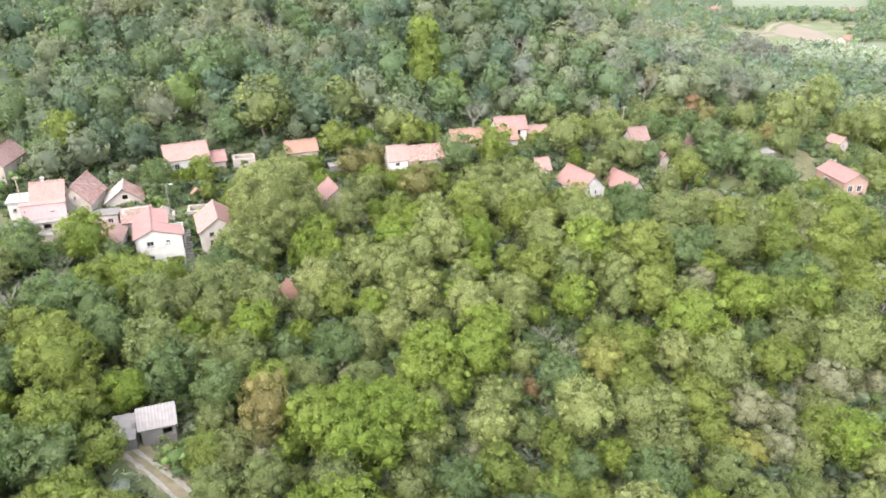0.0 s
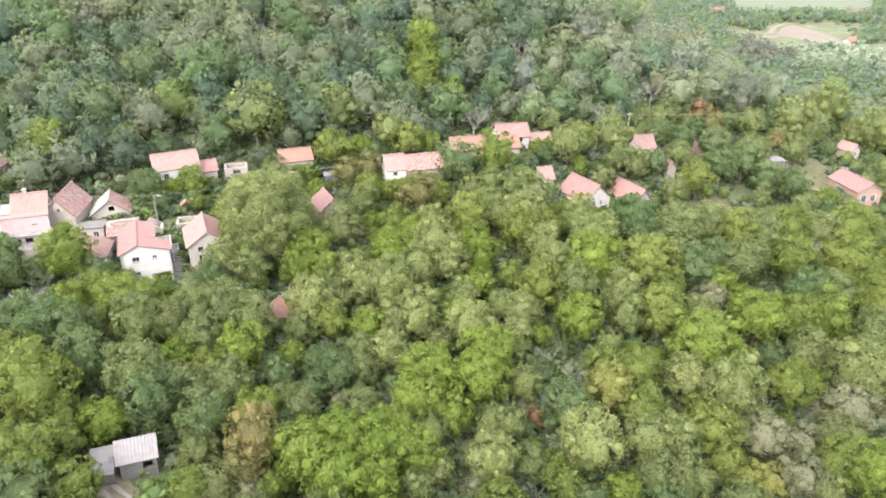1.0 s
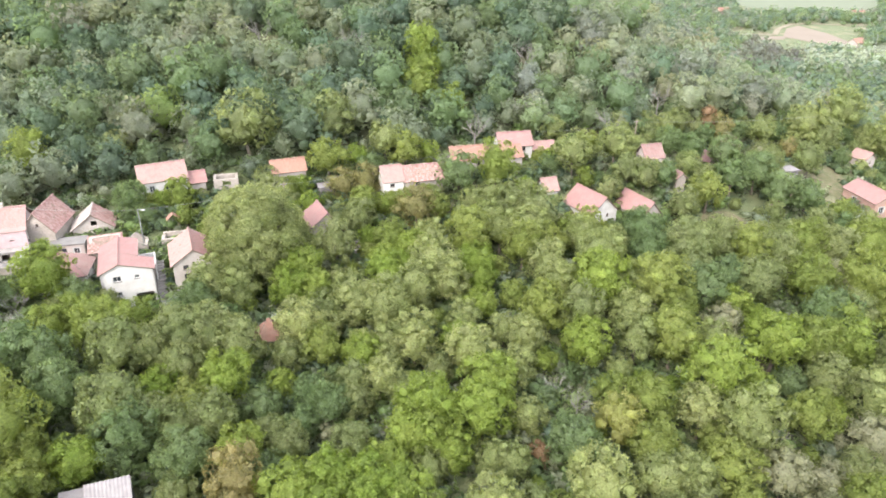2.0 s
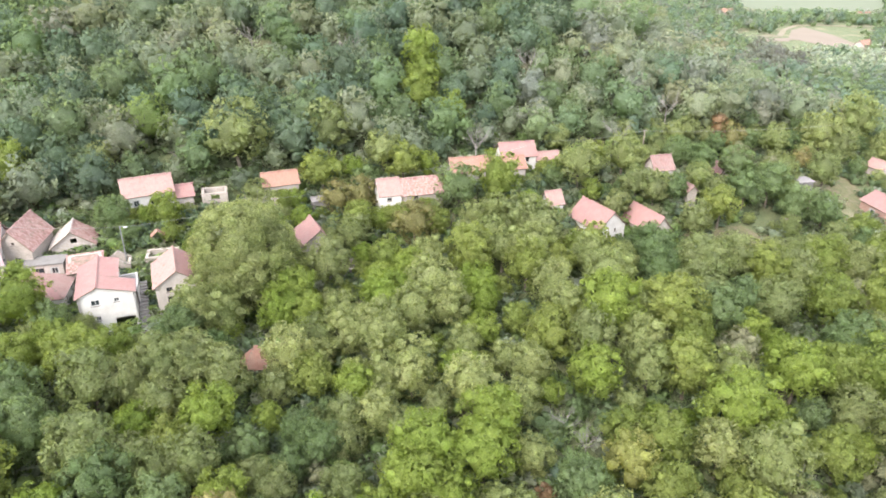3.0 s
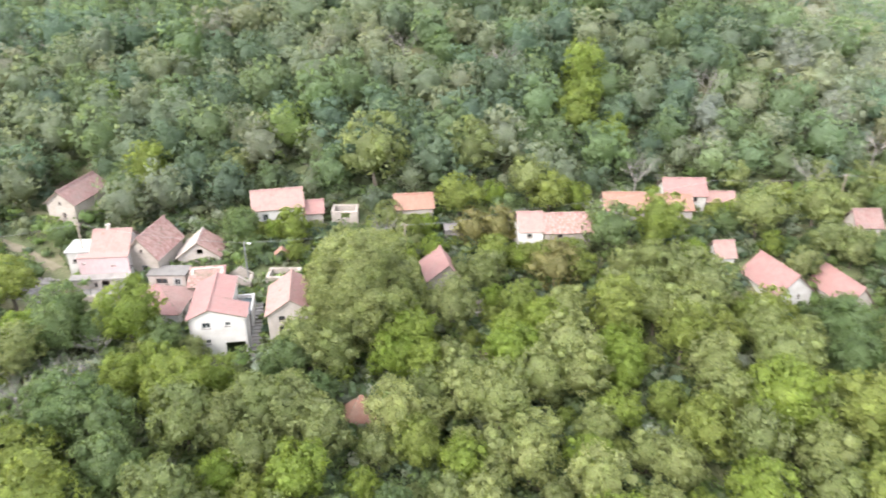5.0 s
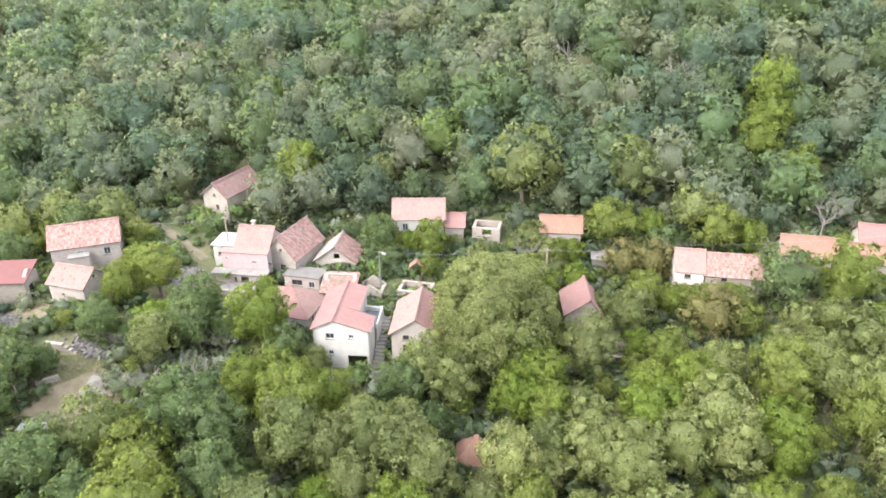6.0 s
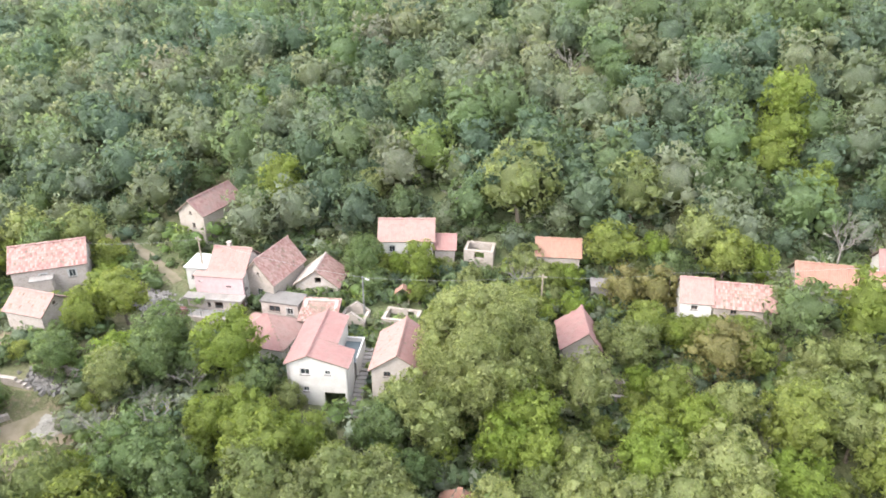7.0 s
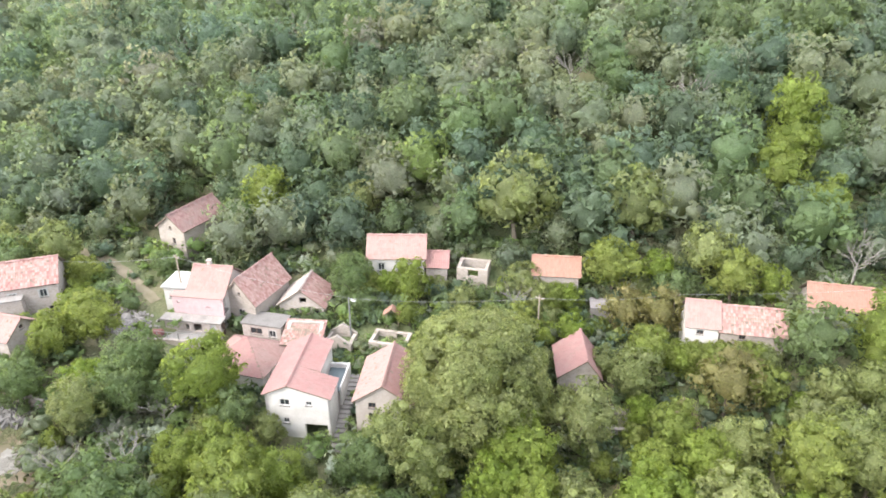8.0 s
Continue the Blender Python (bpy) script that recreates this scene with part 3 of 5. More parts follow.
# white two-storey house with a wing and a porch
def white_house():
    x, y, base, turn = -44.7, 91.9, 0.7, 22.0
    top = thing("house", "white limewashed two-storey house with salmon tile roof", "house", pose(x, y, base, 0, 0, turn), "village houses")
    RECTS.append((x, y, math.cos(radians(turn)), math.sin(radians(turn)), 6.5, 8.8))
    SIGHT_GAPS.append((-42.0, 96.0, 5.0, 1.6))
    w, d, wing = 6.5, 8.9, 3.3
    main = 4.6
    left, apex, right, low = 5.75, 6.85, 6.2, 5.6
    sink = 2.0
    front = [("window", 1.45, 4.3, 1.0, 0.75), ("window", 4.1, 4.45, 0.6, 0.5), ("window", 1.65, 2.15, 0.6, 0.6), ("porch", 3.85, 0.05, 2.3, 2.1)]
    vs, fs = wall_data(w, -sink, [(0, left), (2.4, apex), (w, low)], [(u, u + a, z, z + b) for _, u, z, a, b in front], 0.4)
    mesh_part("wall", vs, fs, WHITE, top)
    for kind, u, z, a, b in front:
        if kind == "window":
            window(top, pose(u, 0, z), a, b)
    for length, line, at_ in ((d, [(0, left), (d, left)], pose(0, d, 0, 0, 0, 270)), (wing - 0.4, [(0, low), (wing - 0.4, low)], pose(w, 0.4, 0, 0, 0, 90)),
                              (w - main, [(0, low), (w - main, right - 0.05)], pose(w, wing, 0, 0, 0, 180)), (d - wing, [(0, right - 0.05), (d - wing, right - 0.05)], pose(main, wing, 0, 0, 0, 90)),
                              (main - 0.4, [(0, right), (main - 2.4, apex), (main - 0.4, left + 0.2)], pose(main, d, 0, 0, 0, 180))):
        vs, fs = wall_data(length, -sink, line, [], 0.38)
        mesh_part("wall", vs, fs, WHITE, top).matrix_local = at_
    slab(top, "porch_floor", 3.7, 6.4, 0.1, 3.1, -0.1, 0.04, CONCRETE)
    slab(top, "porch_ceiling", 3.7, 6.1, 0.41, 3.1, 2.2, 2.35, WHITE)
    slab(top, "porch_wall", 3.6, 6.1, 2.6, 2.75, 0.04, 2.2, OCHRE)
    o = 0.25
    roof_slope(top, (-o, d + o, left - 0.11), (-o, -o, left - 0.11), (2.4, d + o, apex), (2.4, -o, apex), TILE_NEW, 11)
    roof_slope(top, (main + o, wing, right - 0.02), (main + o, d + o, right - 0.02), (2.4, wing, apex), (2.4, d + o, apex), TILE_NEW, 12)
    roof_slope(top, (w + o, -o, low - 0.06), (w + o, wing, low - 0.06), (2.4, -o, apex), (2.4, wing, apex), TILE_NEW, 13)
    ridge_caps(top, (2.4, -o, apex + 0.1), (2.4, d + o, apex + 0.1), TILE_NEW)
    slab(top, "terrace_roof", main + 0.1, w + 0.15, wing + 0.25, 7.6, 3.6, 3.72, SHEET, "blue-grey sheet terrace roof")
    slab(top, "terrace_wall", main + 0.42, w, wing + 0.42, 7.4, -sink, 3.58, PALE_STONE)
    boxes("parapet", [(main + 0.1, w + 0.15, 7.6, 7.85, 2.0, 4.25), (w + 0.16, w + 0.34, wing + 0.2, 7.85, 2.0, 4.3)], WHITE, top)
    vs, fs = tube([(w - 0.1, -0.08, -1), (w - 0.1, -0.08, 5.5)], [0.06, 0.06], 6)
    mesh_part("downpipe", vs, fs, FRAME, top)
    return top


white_house()

# old house across the steps
house("house", "old cream plastered house with pale and red tile slopes", -36.6, 95.8, 0.6, 22, 5.6, 7.2, 5.9, 7.8, "v", OCHRE, TILE_PALE,
      [("f", 1.3, 4.3, 0.75, 0.65, "dark"), ("f", 1.3, 2.7, 0.8, 0.95, "dark"), ("f", 0.9, 0.5, 2.4, 1.0, "dark")], 0.02, show=4.5, seed=21, tiles2=TILE_NEW)

# the long house with the pink veranda
lh = house("house", "long white house with faded tiles and a pink veranda wall", -63.7, 100.9, 4.2, 19, 4.5, 5.2, 8.8, 10.7, "u", WHITE, TILE_PALE, missing=0.01, show=3.5, seed=31)
vs, fs = wall_data(6.3, 1.96, [(0, 4.25), (6.3, 4.25)], [(0.5, 0.9, 3.3, 3.6), (4.0, 4.7, 2.9, 3.1)], 0.25)
mesh_part("veranda_wall", vs, fs, PINK, lh, "pink painted veranda wall").matrix_local = pose(-1.5, -1.3, 0)
boxes("chimney", [(1.5, 1.95, 2.5, 2.95, 6.1, 7.15), (1.44, 2.01, 2.44, 3.01, 7.15, 7.25)], PALE_STONE, lh, "small stone chimney stub")
slab(lh, "veranda_floor", -1.5, 4.8, -1.04, -0.02, 2.2, 2.4, CONCRETE)
roof = [(-1.6, -1.45, 4.28), (4.9, -1.45, 4.28), (4.9, -0.32, 4.42), (-1.6, -0.32, 4.42)]
mesh_part("veranda_roof", roof + [(p, q, z + 0.06) for p, q, z in roof], BOX, TILE_PALE, lh)
slab(lh, "concrete_ledge", -2.6, 5.0, -2.9, -1.31, 1.75, 1.95, PALE_CONCRETE, "wide pale concrete ledge below the veranda")
vs, fs = wall_data(6.9, -1.5, [(0, 1.74), (6.9, 1.74)], [(2.6, 3.0, 0.7, 1.4), (3.5, 4.6, 0.5, 1.5), (5.6, 6.4, 0.5, 1.6)], 0.3)
mesh_part("base_wall", vs, fs, PALE_STONE, lh).matrix_local = pose(-2.1, -2.7, 0)
door_leaf(lh, pose(3.5, -2.7, 0.5), 0.8, 1.1, FRAME)
slab(lh, "base_back_wall", -2.0, 4.7, -1.6, -1.35, -1.5, 1.74, DARK_TIMBER)
ex = house("annex", "small white flat-roofed annex with a little window", -67.0, 100.1, 4.2, 20, 3.1, 3.6, 8.6, 8.9, "u", WHITE, TILE_PALE,
           [("f", 0.6, 2.9, 0.5, 0.5, "dark")], roof=False, show=3, seed=33, category="annex")
slab(ex, "flat_roof", -0.2, 3.3, -0.25, 3.8, 4.4, 4.58, FRAME, "white painted flat roof")

# stone gable house and its white neighbour
house("house", "stone gable house with patchy old tile roof", -60.8, 103.2, 4.0, 6, 4.7, 7.2, 7.4, 10.1, "v", STONE, TILE_OLD,
      [("f", 2.35, 4.0, 0.4, 0.45, "dark"), ("f", 2.2, 1.2, 0.9, 0.9, "window"), ("f", 3.6, -0.6, 0.8, 0.9, "dark")], 0.03, show=3, seed=41, sag=0.1)
house("house", "limewashed stone gable house overgrown by a vine", -55.3, 106.9, 4.0, 20, 5.6, 4.6, 6.0, 8.1, "v", PALE_STONE, TILE_LIME,
      [("f", 2.6, 2.2, 0.85, 0.8, "hole"), ("f", 4.2, 0.4, 0.8, 1.2, "dark")], 0.03, show=2.5, seed=43, sag=0.08, tiles2=TILE_OLD)

# lower row
house("house", "low hip-roofed house with salmon tiles and white walls", -55.9, 94.8, 1.6, 12, 7.0, 6.4, 4.2, 6.3, "u", WHITE, TILE_NEW,
      [("r", 1.6, 1.0, 0.5, 0.8, "dark"), ("r", 4.0, 1.0, 0.8, 0.9, "window")], show=2, seed=51, hip=True, tiles2=TILE_PALE)
mb = house("outbuilding", "flat-roofed grey stone outbuilding with a dark shutter", -56.6, 101.7, 2.9, 14, 4.9, 2.4, 5.6, 5.7, "u", PALE_STONE, TILE_OLD,
           [("f", 1.0, 1.5, 1.5, 0.8, "dark"), ("f", 3.4, 1.3, 0.8, 0.9, "window")], roof=False, category="outbuilding", seed=53, trim=FRAME)
slab(mb, "flat_roof", -0.15, 5.05, -0.15, 2.75, 2.72, 2.9, CONCRETE, "grey cracked concrete roof slab")
house("house", "ruinous low stone house with half-fallen tile roof", -50.6, 101.6, 2.4, 22, 4.2, 3.2, 4.7, 5.9, "u", STONE, TILE_OLD,
      roof="mono", missing=0.22, seed=55, sag=0.25)
house("ruin", "roofless stone gable ruin with an empty window", -47.0, 104.4, 1.8, 18, 3.3, 3.0, 4.2, 5.4, "v", STONE, TILE_OLD,
      [("f", 1.9, 1.2, 0.7, 0.8, "hole")], roof=False, category="ruin", seed=57)
house("ruin", "roofless box of old stone walls", -42.2, 106.6, 1.5, 14, 4.4, 3.0, 4.6, 4.6, "u", STONE, TILE_OLD,
      [("b", 1.0, 1.9, 0.8, 1.0, "hole")], roof=False, category="ruin", seed=59)

# upper row along the lane
house("house", "upper white house with faded salmon roof", -47.6, 115.3, 7.4, 27, 7.0, 4.6, 10.4, 12.3, "u", WHITE, TILE_PALE,
      [("f", 1.2, 1.1, 0.8, 1.0, "window"), ("f", 3.6, 0.6, 0.8, 1.3, "window")], show=1.8, seed=61, trim=FRAME)
house("annex", "low tiled annex of the upper white house", -41.2, 118.6, 7.4, 24, 2.6, 3.2, 9.2, 10.4, "u", PALE_STONE, TILE_NEW, seed=63, category="annex")
house("ruin", "half-collapsed stone shed with a scrap of tiles", -37.8, 120.4, 7.0, 16, 3.9, 3.0, 8.9, 9.0, "u", STONE, TILE_OLD,
      [("f", 1.4, 0.8, 1.3, 0.9, "hole")], roof=False, category="ruin", seed=65)
house("house", "long low house with orange tile roof", -28.2, 122.0, 7.2, 21, 5.4, 4.0, 9.7, 11.1, "u", PALE_STONE, TILE_ORANGE, seed=67)
house("house", "small white-fronted house with faded tiles", -9.7, 119.9, 6.0, 17, 3.4, 4.6, 8.9, 10.8, "u", WHITE, TILE_PALE,
      [("f", 1.1, 1.9, 0.75, 0.55, "dark")], show=1.8, seed=71, over=0.2)
house("house", "ruinous stone house with ragged tile roof", -6.3, 121.0, 6.0, 17, 6.6, 4.4, 8.7, 10.5, "u", STONE, TILE_OLD,
      [("f", 1.9, 1.7, 0.7, 0.6, "dark")], 0.1, seed=73, sag=0.2)
house("house", "long house with orange tile roof", 1.8, 130.3, 6.3, 14, 6.4, 4.2, 9.2, 10.9, "u", OCHRE, TILE_ORANGE,
      [("f", 4.6, 1.6, 0.6, 0.7, "dark")], seed=75)
house("house", "long house with orange tile roof, joined to its neighbour", 8.3, 132.0, 6.3, 14, 6.4, 4.2, 9.0, 10.5, "u", OCHRE, TILE_ORANGE, seed=77)
house("house", "taller house with salmon roof and white wall", 10.7, 136.7, 6.8, 12, 6.2, 4.6, 9.8, 11.6, "u", WHITE, TILE_NEW,
      [("f", 4.3, 1.8, 0.6, 0.8, "dark")], show=1.5, seed=79)
house("annex", "low tiled annex beside the taller house", 17.1, 138.0, 6.8, 12, 4.2, 3.4, 8.8, 9.7, "u", PALE_STONE, TILE_PALE, seed=81, category="annex")
house("house", "house with large salmon roof and white gable", 25.0, 120.0, -0.2, 29, 5.6, 7.4, 3.2, 5.7, "v", WHITE, TILE_NEW,
      [("f", 1.1, 0.9, 0.7, 0.8, "dark"), ("f", 3.4, 2.4, 0.35, 0.6, "dark")], show=1.8, seed=83, clear=1.0)
house("house", "house with salmon roof half hidden by trees", 33.7, 120.0, -0.8, 26, 3.8, 7.2, 2.9, 5.1, "v", OCHRE, TILE_NEW, seed=85, clear=1.0)
house("shed", "small tiled shed with a white gable", 17.8, 126.0, 3.0, 18, 2.6, 3.2, 5.2, 6.8, "u", WHITE, TILE_PALE, seed=87, category="shed", clear=0.5)
house("house", "old house with reddish roof under the trees", -20.4, 110.2, 1.8, 25, 4.2, 5.6, 5.0, 7.0, "v", STONE, TILE_NEW, seed=89, at=0.65, clear=0.5)
house("hut", "small hut with an orange tile roof among trees", -23.6, 86.4, -2.2, 20, 3.5, 3.0, -0.1, 1.9, "u", STONE, TILE_ORANGE, seed=91, category="hut", clear=0.3, hip=True)
house("ruin", "overgrown stone ruin with reddish walls", -16.2, 106.6, 0.0, 20, 4.5, 3.4, 2.4, 2.6, "u", STONE, TILE_OLD,
      [("f", 1.2, 0.6, 0.9, 1.2, "hole")], roof=False, category="ruin", seed=93, clear=0.2)
house("hut", "tile-roofed hut nearly lost in the trees", -8.4, 110.8, 0.6, 20, 2.6, 2.6, 2.4, 3.7, "v", STONE, TILE_DARK, seed=95, category="hut", clear=0.2)
sh = house("shed", "small shed with a pale grey slab roof", -20.6, 121.4, 5.0, 20, 2.6, 2.2, 7.2, 7.3, "u", CONCRETE, TILE_OLD, roof=False, category="shed", seed=97)
slab(sh, "flat_roof", -0.15, 2.75, -0.15, 2.35, 2.22, 2.36, FIBRE, "pale grey slab roof")

# right slope
house("cottage", "small stone cottage with old tile roof", 36.3, 131.2, 6.8, 14, 3.5, 3.6, 9.5, 11.3, "u", PALE_STONE, TILE_DARK, [("f", 1.2, 0.6, 0.8, 1.2, "dark")], seed=101, category="cottage")
house("hut", "tiny hut with a dark red roof", 41.5, 128.6, 4.6, 20, 1.9, 1.9, 6.6, 7.4, "v", STONE, TILE_DARK, seed=103, category="hut")
house("cottage", "small grey stone gable cottage", 52.4, 143.6, 2.2, 24, 3.2, 4.0, 4.2, 5.8, "v", PALE_STONE, TILE_DARK, [("f", 1.3, 1.2, 0.5, 0.7, "dark")], seed=105, category="cottage")
sh = house("shed", "shed with a pale grey sheet roof", 66.3, 140.2, 1.2, 12, 3.0, 2.6, 3.8, 3.9, "u", CONCRETE, TILE_OLD, roof=False, category="shed", seed=107)
slab(sh, "flat_roof", -0.25, 3.25, -0.3, 2.8, 2.62, 2.76, FIBRE, "pale grey sheet roof")
house("hut", "low hut with a faded tile roof", 66.3, 135.8, -0.8, 20, 2.2, 2.4, 0.6, 1.6, "v", STONE, TILE_PALE, seed=109, category="hut")
house("house", "red brick house with salmon tile roof", 79.8, 131.2, -2.2, 10, 5.2, 8.6, 0.9, 2.4, "v", BRICK, TILE_NEW,
      [("l", 2.6, 1.1, 1.1, 1.1, "window"), ("f", 1.0, 0.9, 1.0, 1.3, "window"), ("f", 3.0, 0.9, 1.0, 1.3, "window")], show=2.6, seed=111, trim=FRAME, walls={})
house("cottage", "small house with red roof and pale gable", 89.3, 152.8, -0.2, 24, 3.0, 3.6, 2.0, 3.2, "v", PALE_STONE, TILE_PALE, [("f", 1.4, 1.2, 0.4, 0.6, "dark")], show=1.5, seed=113, category="cottage")

# left group
house("house", "two-storey stone house with patchy tile roof", -82.3, 87.3, 5.4, 47, 8.2, 5.8, 10.2, 12.1, "u", PALE_STONE, TILE_OLD,
      [("f", 3.0, 2.9, 0.8, 1.0, "window"), ("f", 6.2, 3.0, 0.8, 1.0, "window"), ("f", 6.8, 0.9, 0.8, 0.8, "dark")], 0.02, show=3.6, seed=121, sag=0.12, trim=FRAME)
house("barn", "small limewashed stone barn with faded tile roof", -77.3, 83.0, 5.6, 11, 5.0, 4.3, 8.7, 10.2, "u", PALE_STONE, TILE_PALE,
      [("r", 1.9, 3.3, 0.5, 0.5, "dark")], 0.04, show=2.6, seed=123, sag=0.1, category="barn")
lt = house("outbuilding", "small pale flat-roofed outbuilding between two houses", -79.9, 87.9, 5.6, 47, 2.4, 1.9, 9.0, 9.1, "u", PALE_STONE, TILE_PALE, roof=False, seed=125, category="outbuilding")
slab(lt, "flat_roof", -0.1, 2.5, -0.1, 2.0, 3.42, 3.55, PALE_CONCRETE)
rs = house("shed", "stone shed with a red sheet metal roof", -84.6, 79.6, 5.2, 32, 4.6, 3.8, 8.4, 9.3, "u", STONE, TILE_OLD, [("r", 1.0, 0.2, 1.2, 1.9, "dark")], roof=False, category="shed", seed=127)
rv = [(-0.3, -0.35, 3.1), (4.9, -0.35, 3.1), (4.9, 4.1, 4.2), (-0.3, 4.1, 4.2)]
mesh_part("sheet_roof", rv + [(a, b, z + 0.08) for a, b, z in rv], BOX, RED_SHEET, rs, "faded red sheet metal roof")
house("barn", "lonely stone barn with lichened tile roof", -75.3, 107.6, 8.2, 3, 4.3, 8.0, 12.1, 13.8, "v", STONE, TILE_DARK,
      [("f", 1.9, 3.6, 0.4, 0.45, "dark"), ("f", 2.2, 1.6, 0.5, 0.8, "dark")], 0.03, show=1.6, seed=131, sag=0.12, category="barn")

# grey shed by the track
gs = house("shed", "stone shed with grey fibre-cement roof beside the track", -32.1, 58.0, -1.9, 20, 3.4, 3.0, 0.6, 2.0, "u", CONCRETE, TILE_OLD,
           [("f", 2.1, 1.0, 1.1, 0.9, "hole")], roof=False, category="shed", seed=141, clear=0.6)
for rv in ([(-0.3, -0.35, 2.35), (3.7, -0.35, 2.35), (3.7, 1.5, 4.0), (-0.3, 1.5, 4.0)], [(-0.3, 1.51, 4.0), (3.7, 1.51, 4.0), (3.7, 3.35, 2.35), (-0.3, 3.35, 2.35)]):
    k = 24
    up = [(Vector(rv[0]).lerp(Vector(rv[1]), i / k) + Vector((0, 0, 0.05 * (i % 2))), Vector(rv[3]).lerp(Vector(rv[2]), i / k) + Vector((0, 0, 0.05 * (i % 2)))) for i in range(k + 1)]
    pts = [p for a, b in up for p in (a, b)] + [p - Vector((0, 0, 0.06)) for a, b in up for p in (a, b)]
    n0 = 2 * (k + 1)
    fc = [(2 * i, 2 * i + 2, 2 * i + 3, 2 * i + 1) for i in range(k)] + [(n0 + 2 * i, n0 + 2 * i + 1, n0 + 2 * i + 3, n0 + 2 * i + 2) for i in range(k)]
    fc += [(2 * i, n0 + 2 * i, n0 + 2 * i + 2, 2 * i + 2) for i in range(k)] + [(2 * i + 1, 2 * i + 3, n0 + 2 * i + 3, n0 + 2 * i + 1) for i in range(k)]
    mesh_part("corrugated_roof", pts, fc, FIBRE, gs, "grey weathered corrugated roof sheets")
lean = house("shed", "lean-to with grey fibre-cement roof beside the shed", -34.5, 56.9, -1.9, 18, 2.1, 2.8, -0.2, 0.7, "u", CONCRETE, TILE_OLD, roof=False, category="shed", seed=143, clear=0.4)
rv = [(-0.2, -0.3, 1.7), (2.15, -0.3, 1.7), (2.15, 3.0, 2.65), (-0.2, 3.0, 2.65)]
mesh_part("sheet_roof", rv + [(a, b, z + 0.07) for a, b, z in rv], BOX, FIBRE, lean, "grey weathered roof sheets")

# far houses in the valley
for fx, fy, ft in ((205, 557, 10), (297, 545, -15), (236, 422, 30)):
    house("house", "far farmhouse with orange roof in the valley", fx, fy, height(fx, fy), ft, 9, 6, height(fx, fy) + 2.4, height(fx, fy) + 4.6, "u", PALE_STONE, TILE_ORANGE, seed=151, group="valley houses")

# ---- yards, steps, terrace ----
terrace = thing("terrace", "grey concrete terrace with metal railing before the long house", "terrace", pose(-64.8, 98.1, 4.55, 0, 0, 19))
slab(terrace, "slab", -0.9, 6.6, -2.6, 2.0, -0.15, 0.1, PALE_CONCRETE)
slab(terrace, "retaining_wall", -1.1, 6.7, -2.95, -2.61, -2.6, 0.4, STONE)
for i in range(6):
    boxes("railing_post", [(0.1 + 1.3 * i, 0.16 + 1.3 * i, -2.8, -2.74, 0.4, 1.3)], METAL, terrace)
boxes("handrail", [(-0.1, 6.7, -2.79, -2.75, 1.3, 1.35), (0.1, 6.7, -2.78, -2.76, 0.8, 0.83)], METAL, terrace)
FOOTPRINTS += [(79, 146, 3.4), (78, 140, 3.2), (98, 153, 3.2), (101, 160, 3.2), (71, 133.5, 3.0), (41, 123, 2.4), (47, 122.6, 2.4), (-53.2, 78, 2.0), (-57, 74, 2.2), (-70.5, 91, 3.2), (-66.5, 90, 3.0), (-68, 93.5, 3.5), (-63.5, 92.8, 2.6), (-62, 99, 5.5), (-68.2, 96.6, 3.0), (-64, 95.2, 3.0), (-71, 96, 2.4)]

steps = thing("steps", "worn grey stone steps climbing between two houses", "steps", pose(-37.7, 93.7, 0.95, 0, 0, 22))
for i in range(16):
    boxes("step", [(-0.62 + 0.02 * (i % 3), 0.62, i * 0.55, i * 0.55 + 0.6, -1.8, 0.17 * i)], PALE_CONCRETE, steps)
for i in range(8):
    boxes("step", [(-0.6, 0.6, -0.5 - i * 0.5, 0.05 - i * 0.5, -2.6, -0.15 * i - 0.1)], PALE_CONCRETE, steps)
FOOTPRINTS += [(-38.6, 96, 1.6), (-37.3, 92.5, 1.4), (-36.6, 90.5, 1.2)]
gw = thing("garden_wall", "low grey garden wall before the white house", "wall", pose(-43.5, 89.3, -0.6, 0, 0, 20))
slab(gw, "masonry", 0, 5.2, 0, 0.35, -1.2, 0.6, STONE)
slab(gw, "coping", -0.05, 5.25, -0.05, 0.4, 0.6, 0.68, CONCRETE)
FOOTPRINTS.append((-41, 90.5, 2.6))


def rubble_heap(name, label, x, y, rx, ry, n, size, material, seed):
    """Broken stones piled on the ground."""
    rng = np.random.default_rng(seed)
    pieces = []
    for _ in range(n):
        u, v = rng.normal(0, 0.4, 2)
        px, py = x + u * rx, y + v * ry
        s = size * rng.uniform(0.4, 1.2)
        z = height(px, py) + 0.5 * size * max(0, 1 - u * u - v * v)
        m = Matrix.LocRotScale((px, py, z), Euler(rng.uniform(0, 3, 3)), (s, s * rng.uniform(0.5, 1), s * rng.uniform(0.4, 0.8)))
        pieces.append(([m @ Vector(p) for p in box_data(-0.5, 0.5, -0.5, 0.5, -0.5, 0.5)], BOX))
    return tagged(mesh_part(name, *join(pieces), material), label, "rubble", kind="stuff")


